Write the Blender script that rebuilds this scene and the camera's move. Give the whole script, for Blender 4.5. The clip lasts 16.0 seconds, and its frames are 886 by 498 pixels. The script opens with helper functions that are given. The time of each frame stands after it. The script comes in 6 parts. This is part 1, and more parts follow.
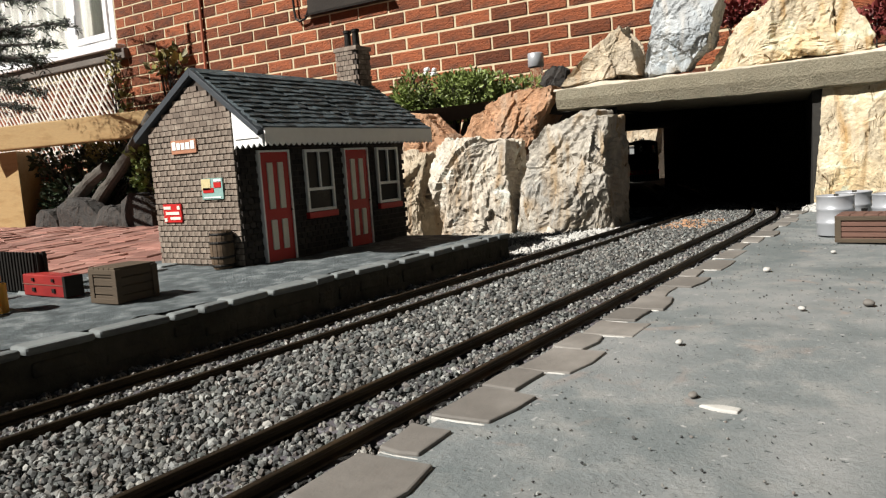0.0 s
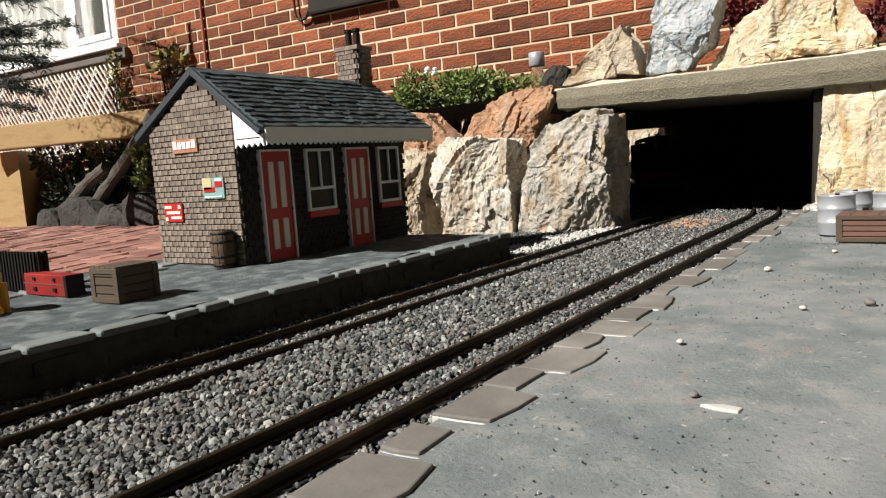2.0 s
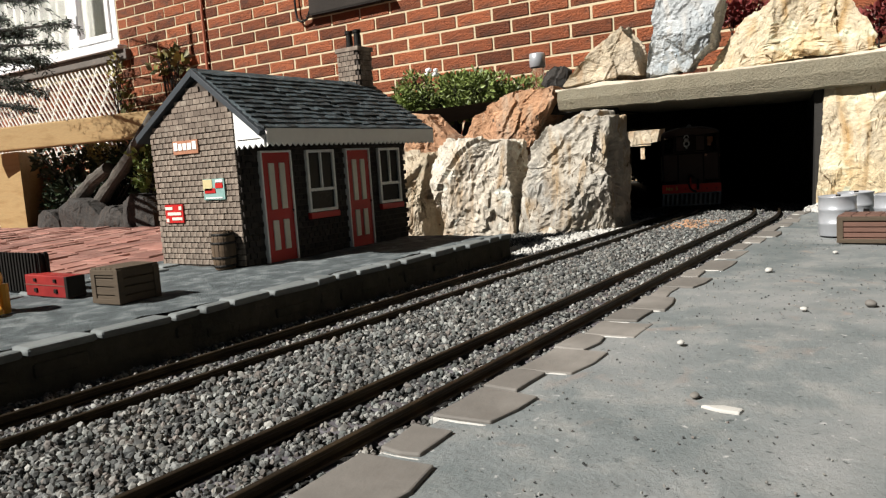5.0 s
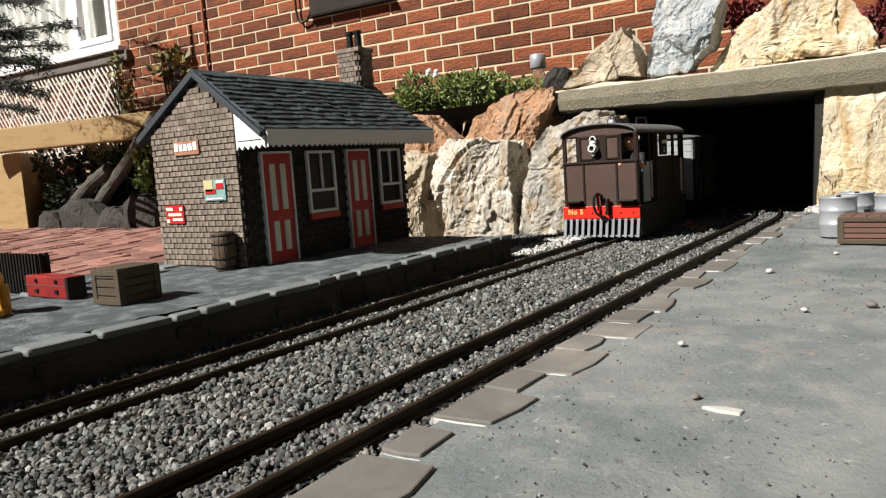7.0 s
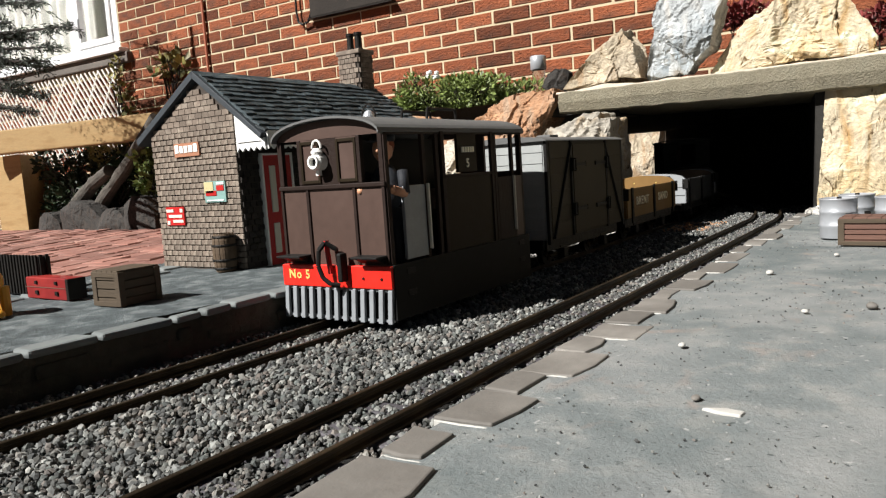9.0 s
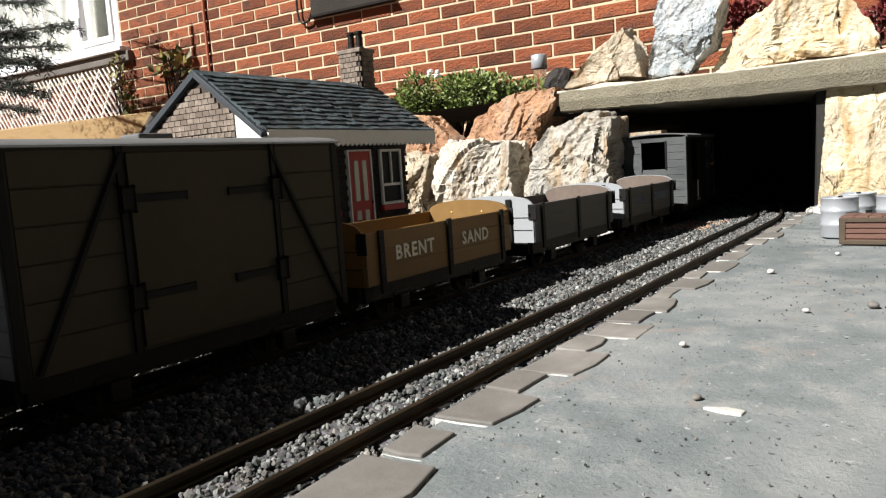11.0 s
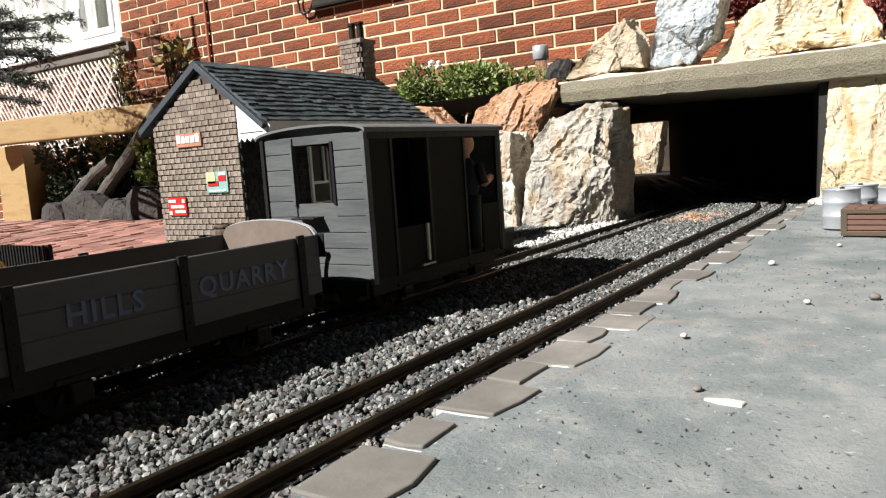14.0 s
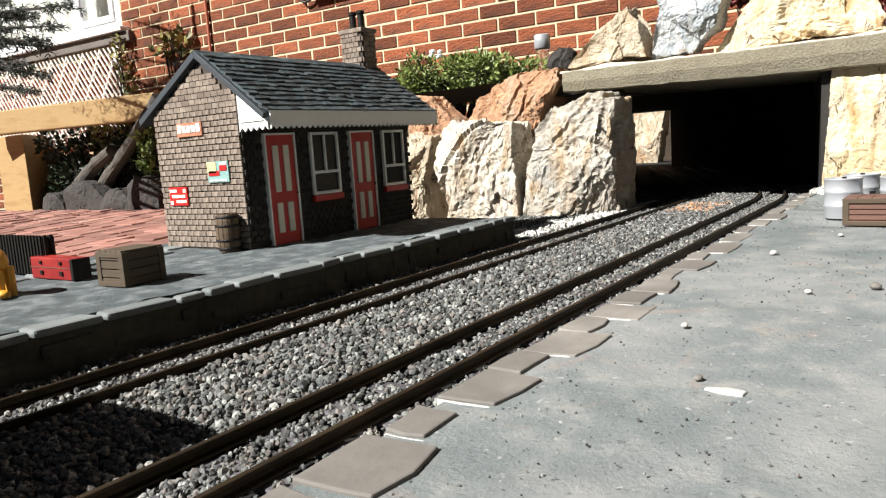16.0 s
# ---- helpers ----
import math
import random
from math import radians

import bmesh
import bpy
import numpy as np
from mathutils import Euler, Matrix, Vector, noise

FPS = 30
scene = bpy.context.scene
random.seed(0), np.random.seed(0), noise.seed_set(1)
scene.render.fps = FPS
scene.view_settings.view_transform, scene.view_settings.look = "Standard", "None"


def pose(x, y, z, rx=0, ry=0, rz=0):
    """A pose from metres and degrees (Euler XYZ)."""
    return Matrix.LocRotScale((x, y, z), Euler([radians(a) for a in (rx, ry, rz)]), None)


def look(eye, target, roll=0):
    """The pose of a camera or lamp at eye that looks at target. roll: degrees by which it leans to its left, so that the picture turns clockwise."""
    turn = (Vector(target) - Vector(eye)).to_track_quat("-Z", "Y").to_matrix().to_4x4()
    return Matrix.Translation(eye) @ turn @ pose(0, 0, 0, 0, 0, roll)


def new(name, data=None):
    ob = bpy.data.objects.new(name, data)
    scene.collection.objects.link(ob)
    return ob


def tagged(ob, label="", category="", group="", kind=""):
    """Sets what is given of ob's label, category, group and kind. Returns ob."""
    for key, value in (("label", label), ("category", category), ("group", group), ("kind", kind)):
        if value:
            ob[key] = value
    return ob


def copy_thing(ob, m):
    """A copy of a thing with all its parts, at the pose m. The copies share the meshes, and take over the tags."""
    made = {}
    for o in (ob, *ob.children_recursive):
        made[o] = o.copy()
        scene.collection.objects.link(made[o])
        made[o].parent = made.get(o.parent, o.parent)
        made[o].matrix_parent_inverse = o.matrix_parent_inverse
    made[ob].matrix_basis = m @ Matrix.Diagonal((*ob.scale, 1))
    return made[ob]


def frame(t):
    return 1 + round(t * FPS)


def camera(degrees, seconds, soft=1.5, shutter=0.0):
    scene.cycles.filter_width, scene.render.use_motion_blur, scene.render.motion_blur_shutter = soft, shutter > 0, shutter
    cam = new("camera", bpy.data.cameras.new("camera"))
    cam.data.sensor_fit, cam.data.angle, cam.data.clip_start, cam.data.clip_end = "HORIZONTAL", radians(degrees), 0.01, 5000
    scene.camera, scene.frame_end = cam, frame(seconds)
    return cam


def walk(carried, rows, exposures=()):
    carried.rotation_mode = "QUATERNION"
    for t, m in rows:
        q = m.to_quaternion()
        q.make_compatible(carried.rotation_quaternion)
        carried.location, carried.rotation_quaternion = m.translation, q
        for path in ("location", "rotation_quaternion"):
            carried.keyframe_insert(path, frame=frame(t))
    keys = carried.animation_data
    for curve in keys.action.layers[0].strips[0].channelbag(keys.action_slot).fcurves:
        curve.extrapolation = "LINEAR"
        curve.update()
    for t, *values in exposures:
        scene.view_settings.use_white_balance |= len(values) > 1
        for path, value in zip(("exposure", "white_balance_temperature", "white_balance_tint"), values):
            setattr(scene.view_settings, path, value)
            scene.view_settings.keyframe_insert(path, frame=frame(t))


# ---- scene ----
cam = camera(62.2, 16.0, soft=1.25)
CAM = Matrix(((0.55277, 0.13085, -0.823, 0.0), (-0.83074, 0.00855, -0.5566, 0.0), (-0.0658, 0.99137, 0.11343, 0.0983), (0, 0, 0, 1)))


def turned(right, down):
    """The camera's pose, nudged: the view drifts by these parts of the focal length."""
    return CAM @ Matrix.Rotation(math.atan(right), 4, "Y") @ Matrix.Rotation(math.atan(down), 4, "X")


DRIFT = [(0, -1.5, 0), (.5, -.7, .7), (1, 0, 0), (1.5, 1.3, -1.2), (2, 0, -1.2), (2.5, 0, -1.3), (3, 0, -2), (3.5, 0, -1.3), (4, 1.4, 2),
         (5.2, 1.2, .4), (6.5, 1, -1.2), (7, 2.2, 2.2), (7.5, 3, 4), (8, 3.2, 0), (8.5, 2.2, 5.5), (9, 2.8, 5), (10.2, 4, 3.5), (11.5, 5, 2),
         (12, 6.3, -1), (12.5, 6.5, -1), (13, 6.8, -12.3), (13.5, 6.8, -14.5), (14, 6.5, -12), (14.5, 6.5, -17), (15, 7.5, -18), (15.5, 8, -23), (16, 8.5, -30)]
walk(cam, [(t, turned(a / 1300, b / 1300)) for t, a, b in DRIFT], exposures=[(0, 0.72, 6450, 10), (6.5, 0.72, 6420, 10), (9, 0.84, 6300, 10), (11.3, 1.06, 6220, 10), (12.5, 1.12, 6220, 10), (14.5, 1.14, 6220, 10), (16, 1.24, 6300, 10)])

# ---- light ----
SUN = Vector((-0.63, 0.31, 0.63)).normalized()
world = bpy.data.worlds.new("sky")
scene.world = world
world.use_nodes = True
wn = world.node_tree.nodes
sky = wn.new("ShaderNodeTexSky")
sky.sky_type, sky.sun_disc = "NISHITA", False
sky.sun_elevation, sky.sun_rotation = math.asin(SUN.z), math.atan2(SUN.x, SUN.y)
world.node_tree.links.new(sky.outputs[0], wn["Background"].inputs[0])
wn["Background"].inputs[1].default_value = 0.004
sun = new("sun", bpy.data.lights.new("sun", "SUN"))
sun.data.energy, sun.data.angle, sun.data.color = 5.0, radians(0.5), (1.0, 0.965, 0.91)
sun.matrix_world = look(SUN * 20, (0, 0, 0))


# ---- materials ----
def material(name, colour, rough=0.8, metal=0.0, vary=0.25, grain=60.0, bump=0.3, depth=0.002, stain=None, piece=0.0, island=0.0, stretch=(1, 1, 1), spec=0.4):
    """A worn surface: grain and stains at two scales, relief, and some difference from piece to piece."""
    m = bpy.data.materials.new(name)
    m.use_nodes = True
    n, l = m.node_tree.nodes, m.node_tree.links
    b = n["Principled BSDF"]
    b.inputs["Metallic"].default_value, b.inputs["Specular IOR Level"].default_value = metal, spec
    co = n.new("ShaderNodeTexCoord")
    mp = n.new("ShaderNodeMapping")
    mp.inputs["Scale"].default_value = stretch
    l.new(co.outputs["Object"], mp.inputs[0])
    fine, broad = n.new("ShaderNodeTexNoise"), n.new("ShaderNodeTexNoise")
    fine.inputs["Scale"].default_value, broad.inputs["Scale"].default_value = grain, grain / 7
    fine.inputs["Detail"].default_value = broad.inputs["Detail"].default_value = 6
    fine.inputs["Roughness"].default_value = 0.65
    l.new(mp.outputs[0], fine.inputs[0])
    l.new(mp.outputs[0], broad.inputs[0])

    def math_node(op, a, c):
        q = n.new("ShaderNodeMath")
        q.operation = op
        for k, v in enumerate((a, c)):
            if isinstance(v, (int, float)):
                q.inputs[k].default_value = v
            else:
                l.new(v, q.inputs[k])
        return q.outputs[0]
    value = math_node("ADD", math_node("MULTIPLY", fine.outputs[0], vary * 2), 1 - vary)
    value = math_node("MULTIPLY", value, math_node("ADD", math_node("MULTIPLY", broad.outputs[0], vary * 2), 1 - vary))
    if piece:
        info = n.new("ShaderNodeObjectInfo")
        value = math_node("MULTIPLY", value, math_node("ADD", math_node("MULTIPLY", info.outputs["Random"], piece * 2), 1 - piece))
    if island:
        geo = n.new("ShaderNodeNewGeometry")
        value = math_node("MULTIPLY", value, math_node("ADD", math_node("MULTIPLY", geo.outputs["Random Per Island"], island * 2), 1 - island))
    mix = n.new("ShaderNodeMix")
    mix.data_type = "RGBA"
    mix.inputs[6].default_value = (*colour, 1)
    mix.inputs[7].default_value = (*(stain or colour), 1)
    ramp = n.new("ShaderNodeValToRGB")
    ramp.color_ramp.elements[0].position, ramp.color_ramp.elements[1].position = 0.48, 0.66
    l.new(broad.outputs[0], ramp.inputs[0])
    l.new(ramp.outputs[0], mix.inputs[0])
    scale = n.new("ShaderNodeMix")
    scale.data_type, scale.blend_type = "RGBA", "MULTIPLY"
    scale.inputs[0].default_value = 1
    l.new(mix.outputs[2], scale.inputs[6])
    l.new(value, scale.inputs[7])
    l.new(scale.outputs[2], b.inputs["Base Color"])
    l.new(math_node("ADD", math_node("MULTIPLY", fine.outputs[0], 0.25), rough - 0.12), b.inputs["Roughness"])
    if bump:
        bp = n.new("ShaderNodeBump")
        bp.inputs["Strength"].default_value, bp.inputs["Distance"].default_value = bump, depth
        l.new(fine.outputs[0], bp.inputs["Height"])
        l.new(bp.outputs[0], b.inputs["Normal"])
    return m


def glass(name, colour=(1, 1, 1), rough=0.02):
    m = bpy.data.materials.new(name)
    m.use_nodes = True
    b = m.node_tree.nodes["Principled BSDF"]
    b.inputs["Base Color"].default_value, b.inputs["Roughness"].default_value = (*colour, 1), rough
    b.inputs["Transmission Weight"].default_value, b.inputs["IOR"].default_value = 1, 1.45
    return m


MORTAR = material("mortar", (0.52, 0.435, 0.285), 0.9, grain=90, vary=0.2, bump=0.5, depth=0.004)
BRICK = material("house_brick", (0.235, 0.070, 0.028), 0.9, grain=62, vary=0.62, bump=1.0, depth=0.016, stain=(0.105, 0.042, 0.024), piece=0.5, stretch=(1, 1, 1.8))
BRICK_FAR = material("house_brick_distant", (0.235, 0.070, 0.028), 0.9, grain=62, vary=0.62, bump=1.0, depth=0.016, stain=(0.105, 0.042, 0.024), island=0.5, stretch=(1, 1, 1.8))
PAVER = material("paver", (0.247, 0.116, 0.089), 0.85, grain=40, vary=0.3, bump=0.5, depth=0.003, stain=(0.287, 0.164, 0.130), piece=0.35)
PAVER_FAR = material("paver_distant", (0.247, 0.116, 0.089), 0.85, grain=40, vary=0.3, bump=0.5, depth=0.003, stain=(0.287, 0.164, 0.130), island=0.35)
SAND = material("jointing_sand", (0.061, 0.046, 0.034), 0.95, grain=80)
SOIL = material("soil", (0.046, 0.034, 0.023), 0.95, grain=120, vary=0.5, bump=0.8, depth=0.01)
BALLAST = material("ballast", (0.132, 0.134, 0.128), 0.85, grain=400, vary=0.3, bump=0.5, depth=0.0006, island=0.55, stain=(0.118, 0.113, 0.103))
# Near-black, so the gaps between loose stones read as shaded.
SHADE_BED = material("ballast_bed", (0.024, 0.023, 0.021), 0.95, grain=300, vary=0.5, bump=1.0, depth=0.003, spec=0.12)
CONCRETE = material("platform_concrete", (0.160, 0.176, 0.174), 0.88, grain=420, vary=0.3, bump=0.7, depth=0.0009, stain=(0.205, 0.208, 0.196))
GRIT = material("platform_grit", (0.082, 0.097, 0.100), 0.9, grain=500, vary=0.5, bump=1.0, depth=0.002, stain=(0.150, 0.166, 0.166))
KERB = material("edging_stone", (0.160, 0.147, 0.130), 0.75, grain=150, vary=0.25, bump=0.4, depth=0.001, stain=(0.200, 0.185, 0.165), piece=0.18)
COPING = material("coping_stone", (0.144, 0.156, 0.152), 0.75, grain=150, vary=0.3, bump=0.5, depth=0.001, piece=0.2)
POINTING = material("white_pointing", (0.471, 0.456, 0.418), 0.85, grain=200, vary=0.2)
RUBBLE = material("platform_face", (0.085, 0.078, 0.060), 0.9, grain=90, vary=0.5, bump=0.9, depth=0.003, stain=(0.040, 0.037, 0.030), spec=0.12)
LINTEL = material("cast_concrete", (0.228, 0.201, 0.141), 0.95, grain=330, vary=0.42, bump=1.0, depth=0.004, stain=(0.190, 0.171, 0.122))
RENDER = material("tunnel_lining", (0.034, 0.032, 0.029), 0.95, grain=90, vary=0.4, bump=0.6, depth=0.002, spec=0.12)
RAIL = material("rail_steel", (0.034, 0.025, 0.016), 0.5, metal=0.6, grain=200, vary=0.4, bump=0.2, depth=0.0003, stain=(0.055, 0.039, 0.023), spec=0.12)
SLEEPER = material("sleeper", (0.087, 0.080, 0.087), 0.6, grain=200, vary=0.3, bump=0.3, depth=0.0005, piece=0.25)


def blotch(m, colour, scale, lo, hi, distort=0.8, stretch=(1, 1, 1), detail=7):
    """Lays patches of another tone into a material."""
    n, l = m.node_tree.nodes, m.node_tree.links
    bs = n["Principled BSDF"]
    old = bs.inputs["Base Color"].links[0].from_socket
    co, mp, patch, ramp, mix = n.new("ShaderNodeTexCoord"), n.new("ShaderNodeMapping"), n.new("ShaderNodeTexNoise"), n.new("ShaderNodeValToRGB"), n.new("ShaderNodeMix")
    mp.inputs["Scale"].default_value = stretch
    patch.inputs["Scale"].default_value, patch.inputs["Detail"].default_value, patch.inputs["Distortion"].default_value = scale, detail, distort
    e = ramp.color_ramp.elements
    e[0].position, e[0].color, e[1].position, e[1].color = lo, (0, 0, 0, 1), hi, (1, 1, 1, 1)
    mix.data_type = "RGBA"
    mix.inputs[7].default_value = (*colour, 1)
    l.new(co.outputs["Object"], mp.inputs[0])
    l.new(mp.outputs[0], patch.inputs[0])
    l.new(patch.outputs[0], ramp.inputs[0])
    l.new(ramp.outputs[0], mix.inputs[0])
    l.new(old, mix.inputs[6])
    l.new(mix.outputs[2], bs.inputs["Base Color"])


def tinted_pieces(m, tones):
    """Gives each loose piece one of these tones, times the grain that is there."""
    n, l = m.node_tree.nodes, m.node_tree.links
    bs = n["Principled BSDF"]
    old = bs.inputs["Base Color"].links[0].from_socket
    geo, ramp, mix = n.new("ShaderNodeNewGeometry"), n.new("ShaderNodeValToRGB"), n.new("ShaderNodeMix")
    ramp.color_ramp.interpolation = "CONSTANT"
    e = ramp.color_ramp.elements
    while len(e) < len(tones):
        e.new(0.5)
    for k, c in enumerate(tones):
        e[k].position, e[k].color = k / len(tones), (*c, 1)
    spread = n.new("ShaderNodeMath")
    spread.operation = "MULTIPLY"
    spread.inputs[1].default_value = 17.3
    wrap = n.new("ShaderNodeMath")
    wrap.operation = "FRACT"
    l.new(geo.outputs["Random Per Island"], spread.inputs[0])
    l.new(spread.outputs[0], wrap.inputs[0])
    l.new(wrap.outputs[0], ramp.inputs[0])
    mix.data_type, mix.blend_type = "RGBA", "MULTIPLY"
    mix.inputs[0].default_value = 1
    l.new(old, mix.inputs[6])
    l.new(ramp.outputs[0], mix.inputs[7])
    l.new(mix.outputs[2], bs.inputs["Base Color"])


tinted_pieces(BALLAST, [(1, 1, 1), (1.05, 1, .95), (.55, .56, .57), (1.4, 1.4, 1.36), (1.0, .88, .83), (.75, .8, .78), (1.8, 1.79, 1.74), (.4, .4, .4)])
blotch(CONCRETE, (0.250, 0.251, 0.242), 8, 0.44, 0.70, 0.6, (1, 1.3, 1))
blotch(CONCRETE, (0.100, 0.118, 0.117), 13, 0.50, 0.72, 0.7, (1.2, 1, 1), 10)
blotch(CONCRETE, (0.255, 0.205, 0.175), 26, 0.62, 0.78, 1.6, detail=10)
blotch(CONCRETE, (0.060, 0.068, 0.066), 330, 0.66, 0.73, 0.4, detail=3)
blotch(CONCRETE, (0.330, 0.330, 0.315), 260, 0.68, 0.74, 0.4, detail=3)


def stone_material(name, a, b, c):
    """Broken stone: blotched tones, upright stains, pale crusts and dark pits."""
    m = material(name, a, 0.88, grain=90, vary=0.45, bump=0.9, depth=0.005, stain=b)
    blotch(m, c, 13, 0.50, 0.66, 1.6, (1, 1.6, 0.6), 9)
    blotch(m, [min(0.62, v * 1.35) for v in a], 30, 0.56, 0.66, 1.0)
    blotch(m, [v * 0.30 for v in c], 46, 0.63, 0.70, 2.2, (1, 1.5, 0.8))
    return m


STONE_CREAM = stone_material("cream_stone", (0.430, 0.360, 0.260), (0.370, 0.315, 0.240), (0.330, 0.220, 0.125))
STONE_PALE = stone_material("pale_stone", (0.540, 0.485, 0.400), (0.400, 0.350, 0.280), (0.350, 0.250, 0.150))
STONE_GREY = stone_material("grey_stone", (0.410, 0.372, 0.310), (0.255, 0.245, 0.220), (0.320, 0.225, 0.125))
STONE_BLUE = stone_material("blue_grey_stone", (0.380, 0.395, 0.395), (0.289, 0.327, 0.350), (0.471, 0.448, 0.410))
STONE_ORANGE = stone_material("orange_stone", (0.400, 0.225, 0.125), (0.300, 0.160, 0.090), (0.380, 0.274, 0.190))
STONE_BUFF = stone_material("buff_stone", (0.560, 0.470, 0.330), (0.520, 0.400, 0.230), (0.410, 0.260, 0.110))
# Darkened for the border stones' shade; also used for one small brown stone.
STONE_DARK = stone_material("dark_stone", (0.038, 0.034, 0.030), (0.026, 0.025, 0.023), (0.053, 0.042, 0.034))


# ---- building blocks ----
def link(name, bm, mat, parent=None, label="", smooth=False):
    me = bpy.data.meshes.new(name)
    bm.to_mesh(me)
    bm.free()
    for q in (mat if isinstance(mat, (list, tuple)) else [mat]):
        me.materials.append(q)
    if smooth:
        me.polygons.foreach_set("use_smooth", [True] * len(me.polygons))
    ob = new(name, me)
    ob.parent = parent
    if label:
        ob["label"] = label
    return ob


def part(name, bm, mat, parent, label="", smooth=False):
    return link(name, bm, mat, parent, label, smooth)


def thing(name, label, category, m=None, group=""):
    e = new(name)
    e.empty_display_size = 0.02
    e.matrix_basis = m or Matrix()
    return tagged(e, label, category, group)


def box(x0, x1, y0, y1, z0, z1, bevel=0.0, bm=None, index=0, m=None):
    """A block between these planes, its edges rounded by bevel; added to bm if given."""
    out = bm or bmesh.new()
    made = bmesh.ops.create_cube(out, size=1)["verts"]
    for v in made:
        v.co = Vector(((x0 + x1) / 2 + v.co.x * (x1 - x0), (y0 + y1) / 2 + v.co.y * (y1 - y0), (z0 + z1) / 2 + v.co.z * (z1 - z0)))
        if m:
            v.co = m @ v.co
    faces = {f for v in made for f in v.link_faces}
    for f in faces:
        f.material_index = index
    if bevel:
        edges = {e for f in faces for e in f.edges}
        bmesh.ops.bevel(out, geom=list(edges), offset=bevel, segments=2, affect="EDGES", profile=0.5)
    return out


def cylinder(radius, p, q, segments=16, bm=None, radius2=None, index=0):
    """A round bar from p to q."""
    out = bm or bmesh.new()
    p, q = Vector(p), Vector(q)
    made = bmesh.ops.create_cone(out, cap_ends=True, segments=segments, radius1=radius, radius2=radius if radius2 is None else radius2, depth=(q - p).length)["verts"]
    m = Matrix.Translation((p + q) / 2) @ (q - p).to_track_quat("Z", "Y").to_matrix().to_4x4()
    for v in made:
        v.co = m @ v.co
    for f in {f for v in made for f in v.link_faces}:
        f.material_index = index
    return out


def blob(centre, radii, bm=None, index=0, sub=2):
    out = bm or bmesh.new()
    made = bmesh.ops.create_icosphere(out, subdivisions=sub, radius=1)["verts"]
    for v in made:
        v.co = Vector(centre) + Vector((v.co.x * radii[0], v.co.y * radii[1], v.co.z * radii[2]))
    for f in {f for v in made for f in v.link_faces}:
        f.material_index = index
    return out


def lathe(profile, segments=20, bm=None, index=0, m=None):
    """Turns a profile of (radius, z) about the z axis."""
    out = bm or bmesh.new()
    rings = []
    for r, z in profile:
        rings.append([out.verts.new((m or Matrix()) @ Vector((r * math.cos(a), r * math.sin(a), z))) for a in [math.tau * k / segments for k in range(segments)]])
    for a, b in zip(rings, rings[1:]):
        for k in range(segments):
            out.faces.new((a[k], a[(k + 1) % segments], b[(k + 1) % segments], b[k])).material_index = index
    out.faces.new(rings[0][::-1]).material_index = index
    out.faces.new(rings[-1]).material_index = index
    return out


def prism(outline, x0, x1, axis="x", bevel=0.0, bm=None, index=0):
    """An outline of (a, b) drawn out along an axis: x takes (y, z), y takes (x, z), z takes (x, y)."""
    out = bm or bmesh.new()
    at = {"x": lambda a, b, c: (c, a, b), "y": lambda a, b, c: (a, c, b), "z": lambda a, b, c: (a, b, c)}[axis]
    front = [out.verts.new(at(a, b, x0)) for a, b in outline]
    back = [out.verts.new(at(a, b, x1)) for a, b in outline]
    n = len(outline)
    faces = [out.faces.new(front), out.faces.new(back[::-1])]
    for k in range(n):
        faces.append(out.faces.new((front[k], back[k], back[(k + 1) % n], front[(k + 1) % n])))
    for f in faces:
        f.material_index = index
    bmesh.ops.recalc_face_normals(out, faces=faces)
    if bevel:
        bmesh.ops.bevel(out, geom=list({e for f in faces for e in f.edges}), offset=bevel, segments=2, affect="EDGES", profile=0.5)
    return out


def letters(text, size, mat, parent, m, name="lettering", depth=0.0006):
    """Words as a raised mesh; the text stands in the xy plane of m, centred."""
    cu = bpy.data.curves.new(name, "FONT")
    cu.offset, cu.space_character = size * 0.022, 1.15
    cu.body, cu.size, cu.extrude, cu.align_x, cu.align_y, cu.resolution_u = text, size, depth, "CENTER", "CENTER", 2
    tmp = bpy.data.objects.new(name, cu)
    scene.collection.objects.link(tmp)
    me = bpy.data.meshes.new_from_object(tmp.evaluated_get(bpy.context.evaluated_depsgraph_get()))
    bpy.data.objects.remove(tmp)
    me.materials.clear()
    me.materials.append(mat)
    ob = new(name, me)
    ob.parent, ob.matrix_basis = parent, m
    return ob


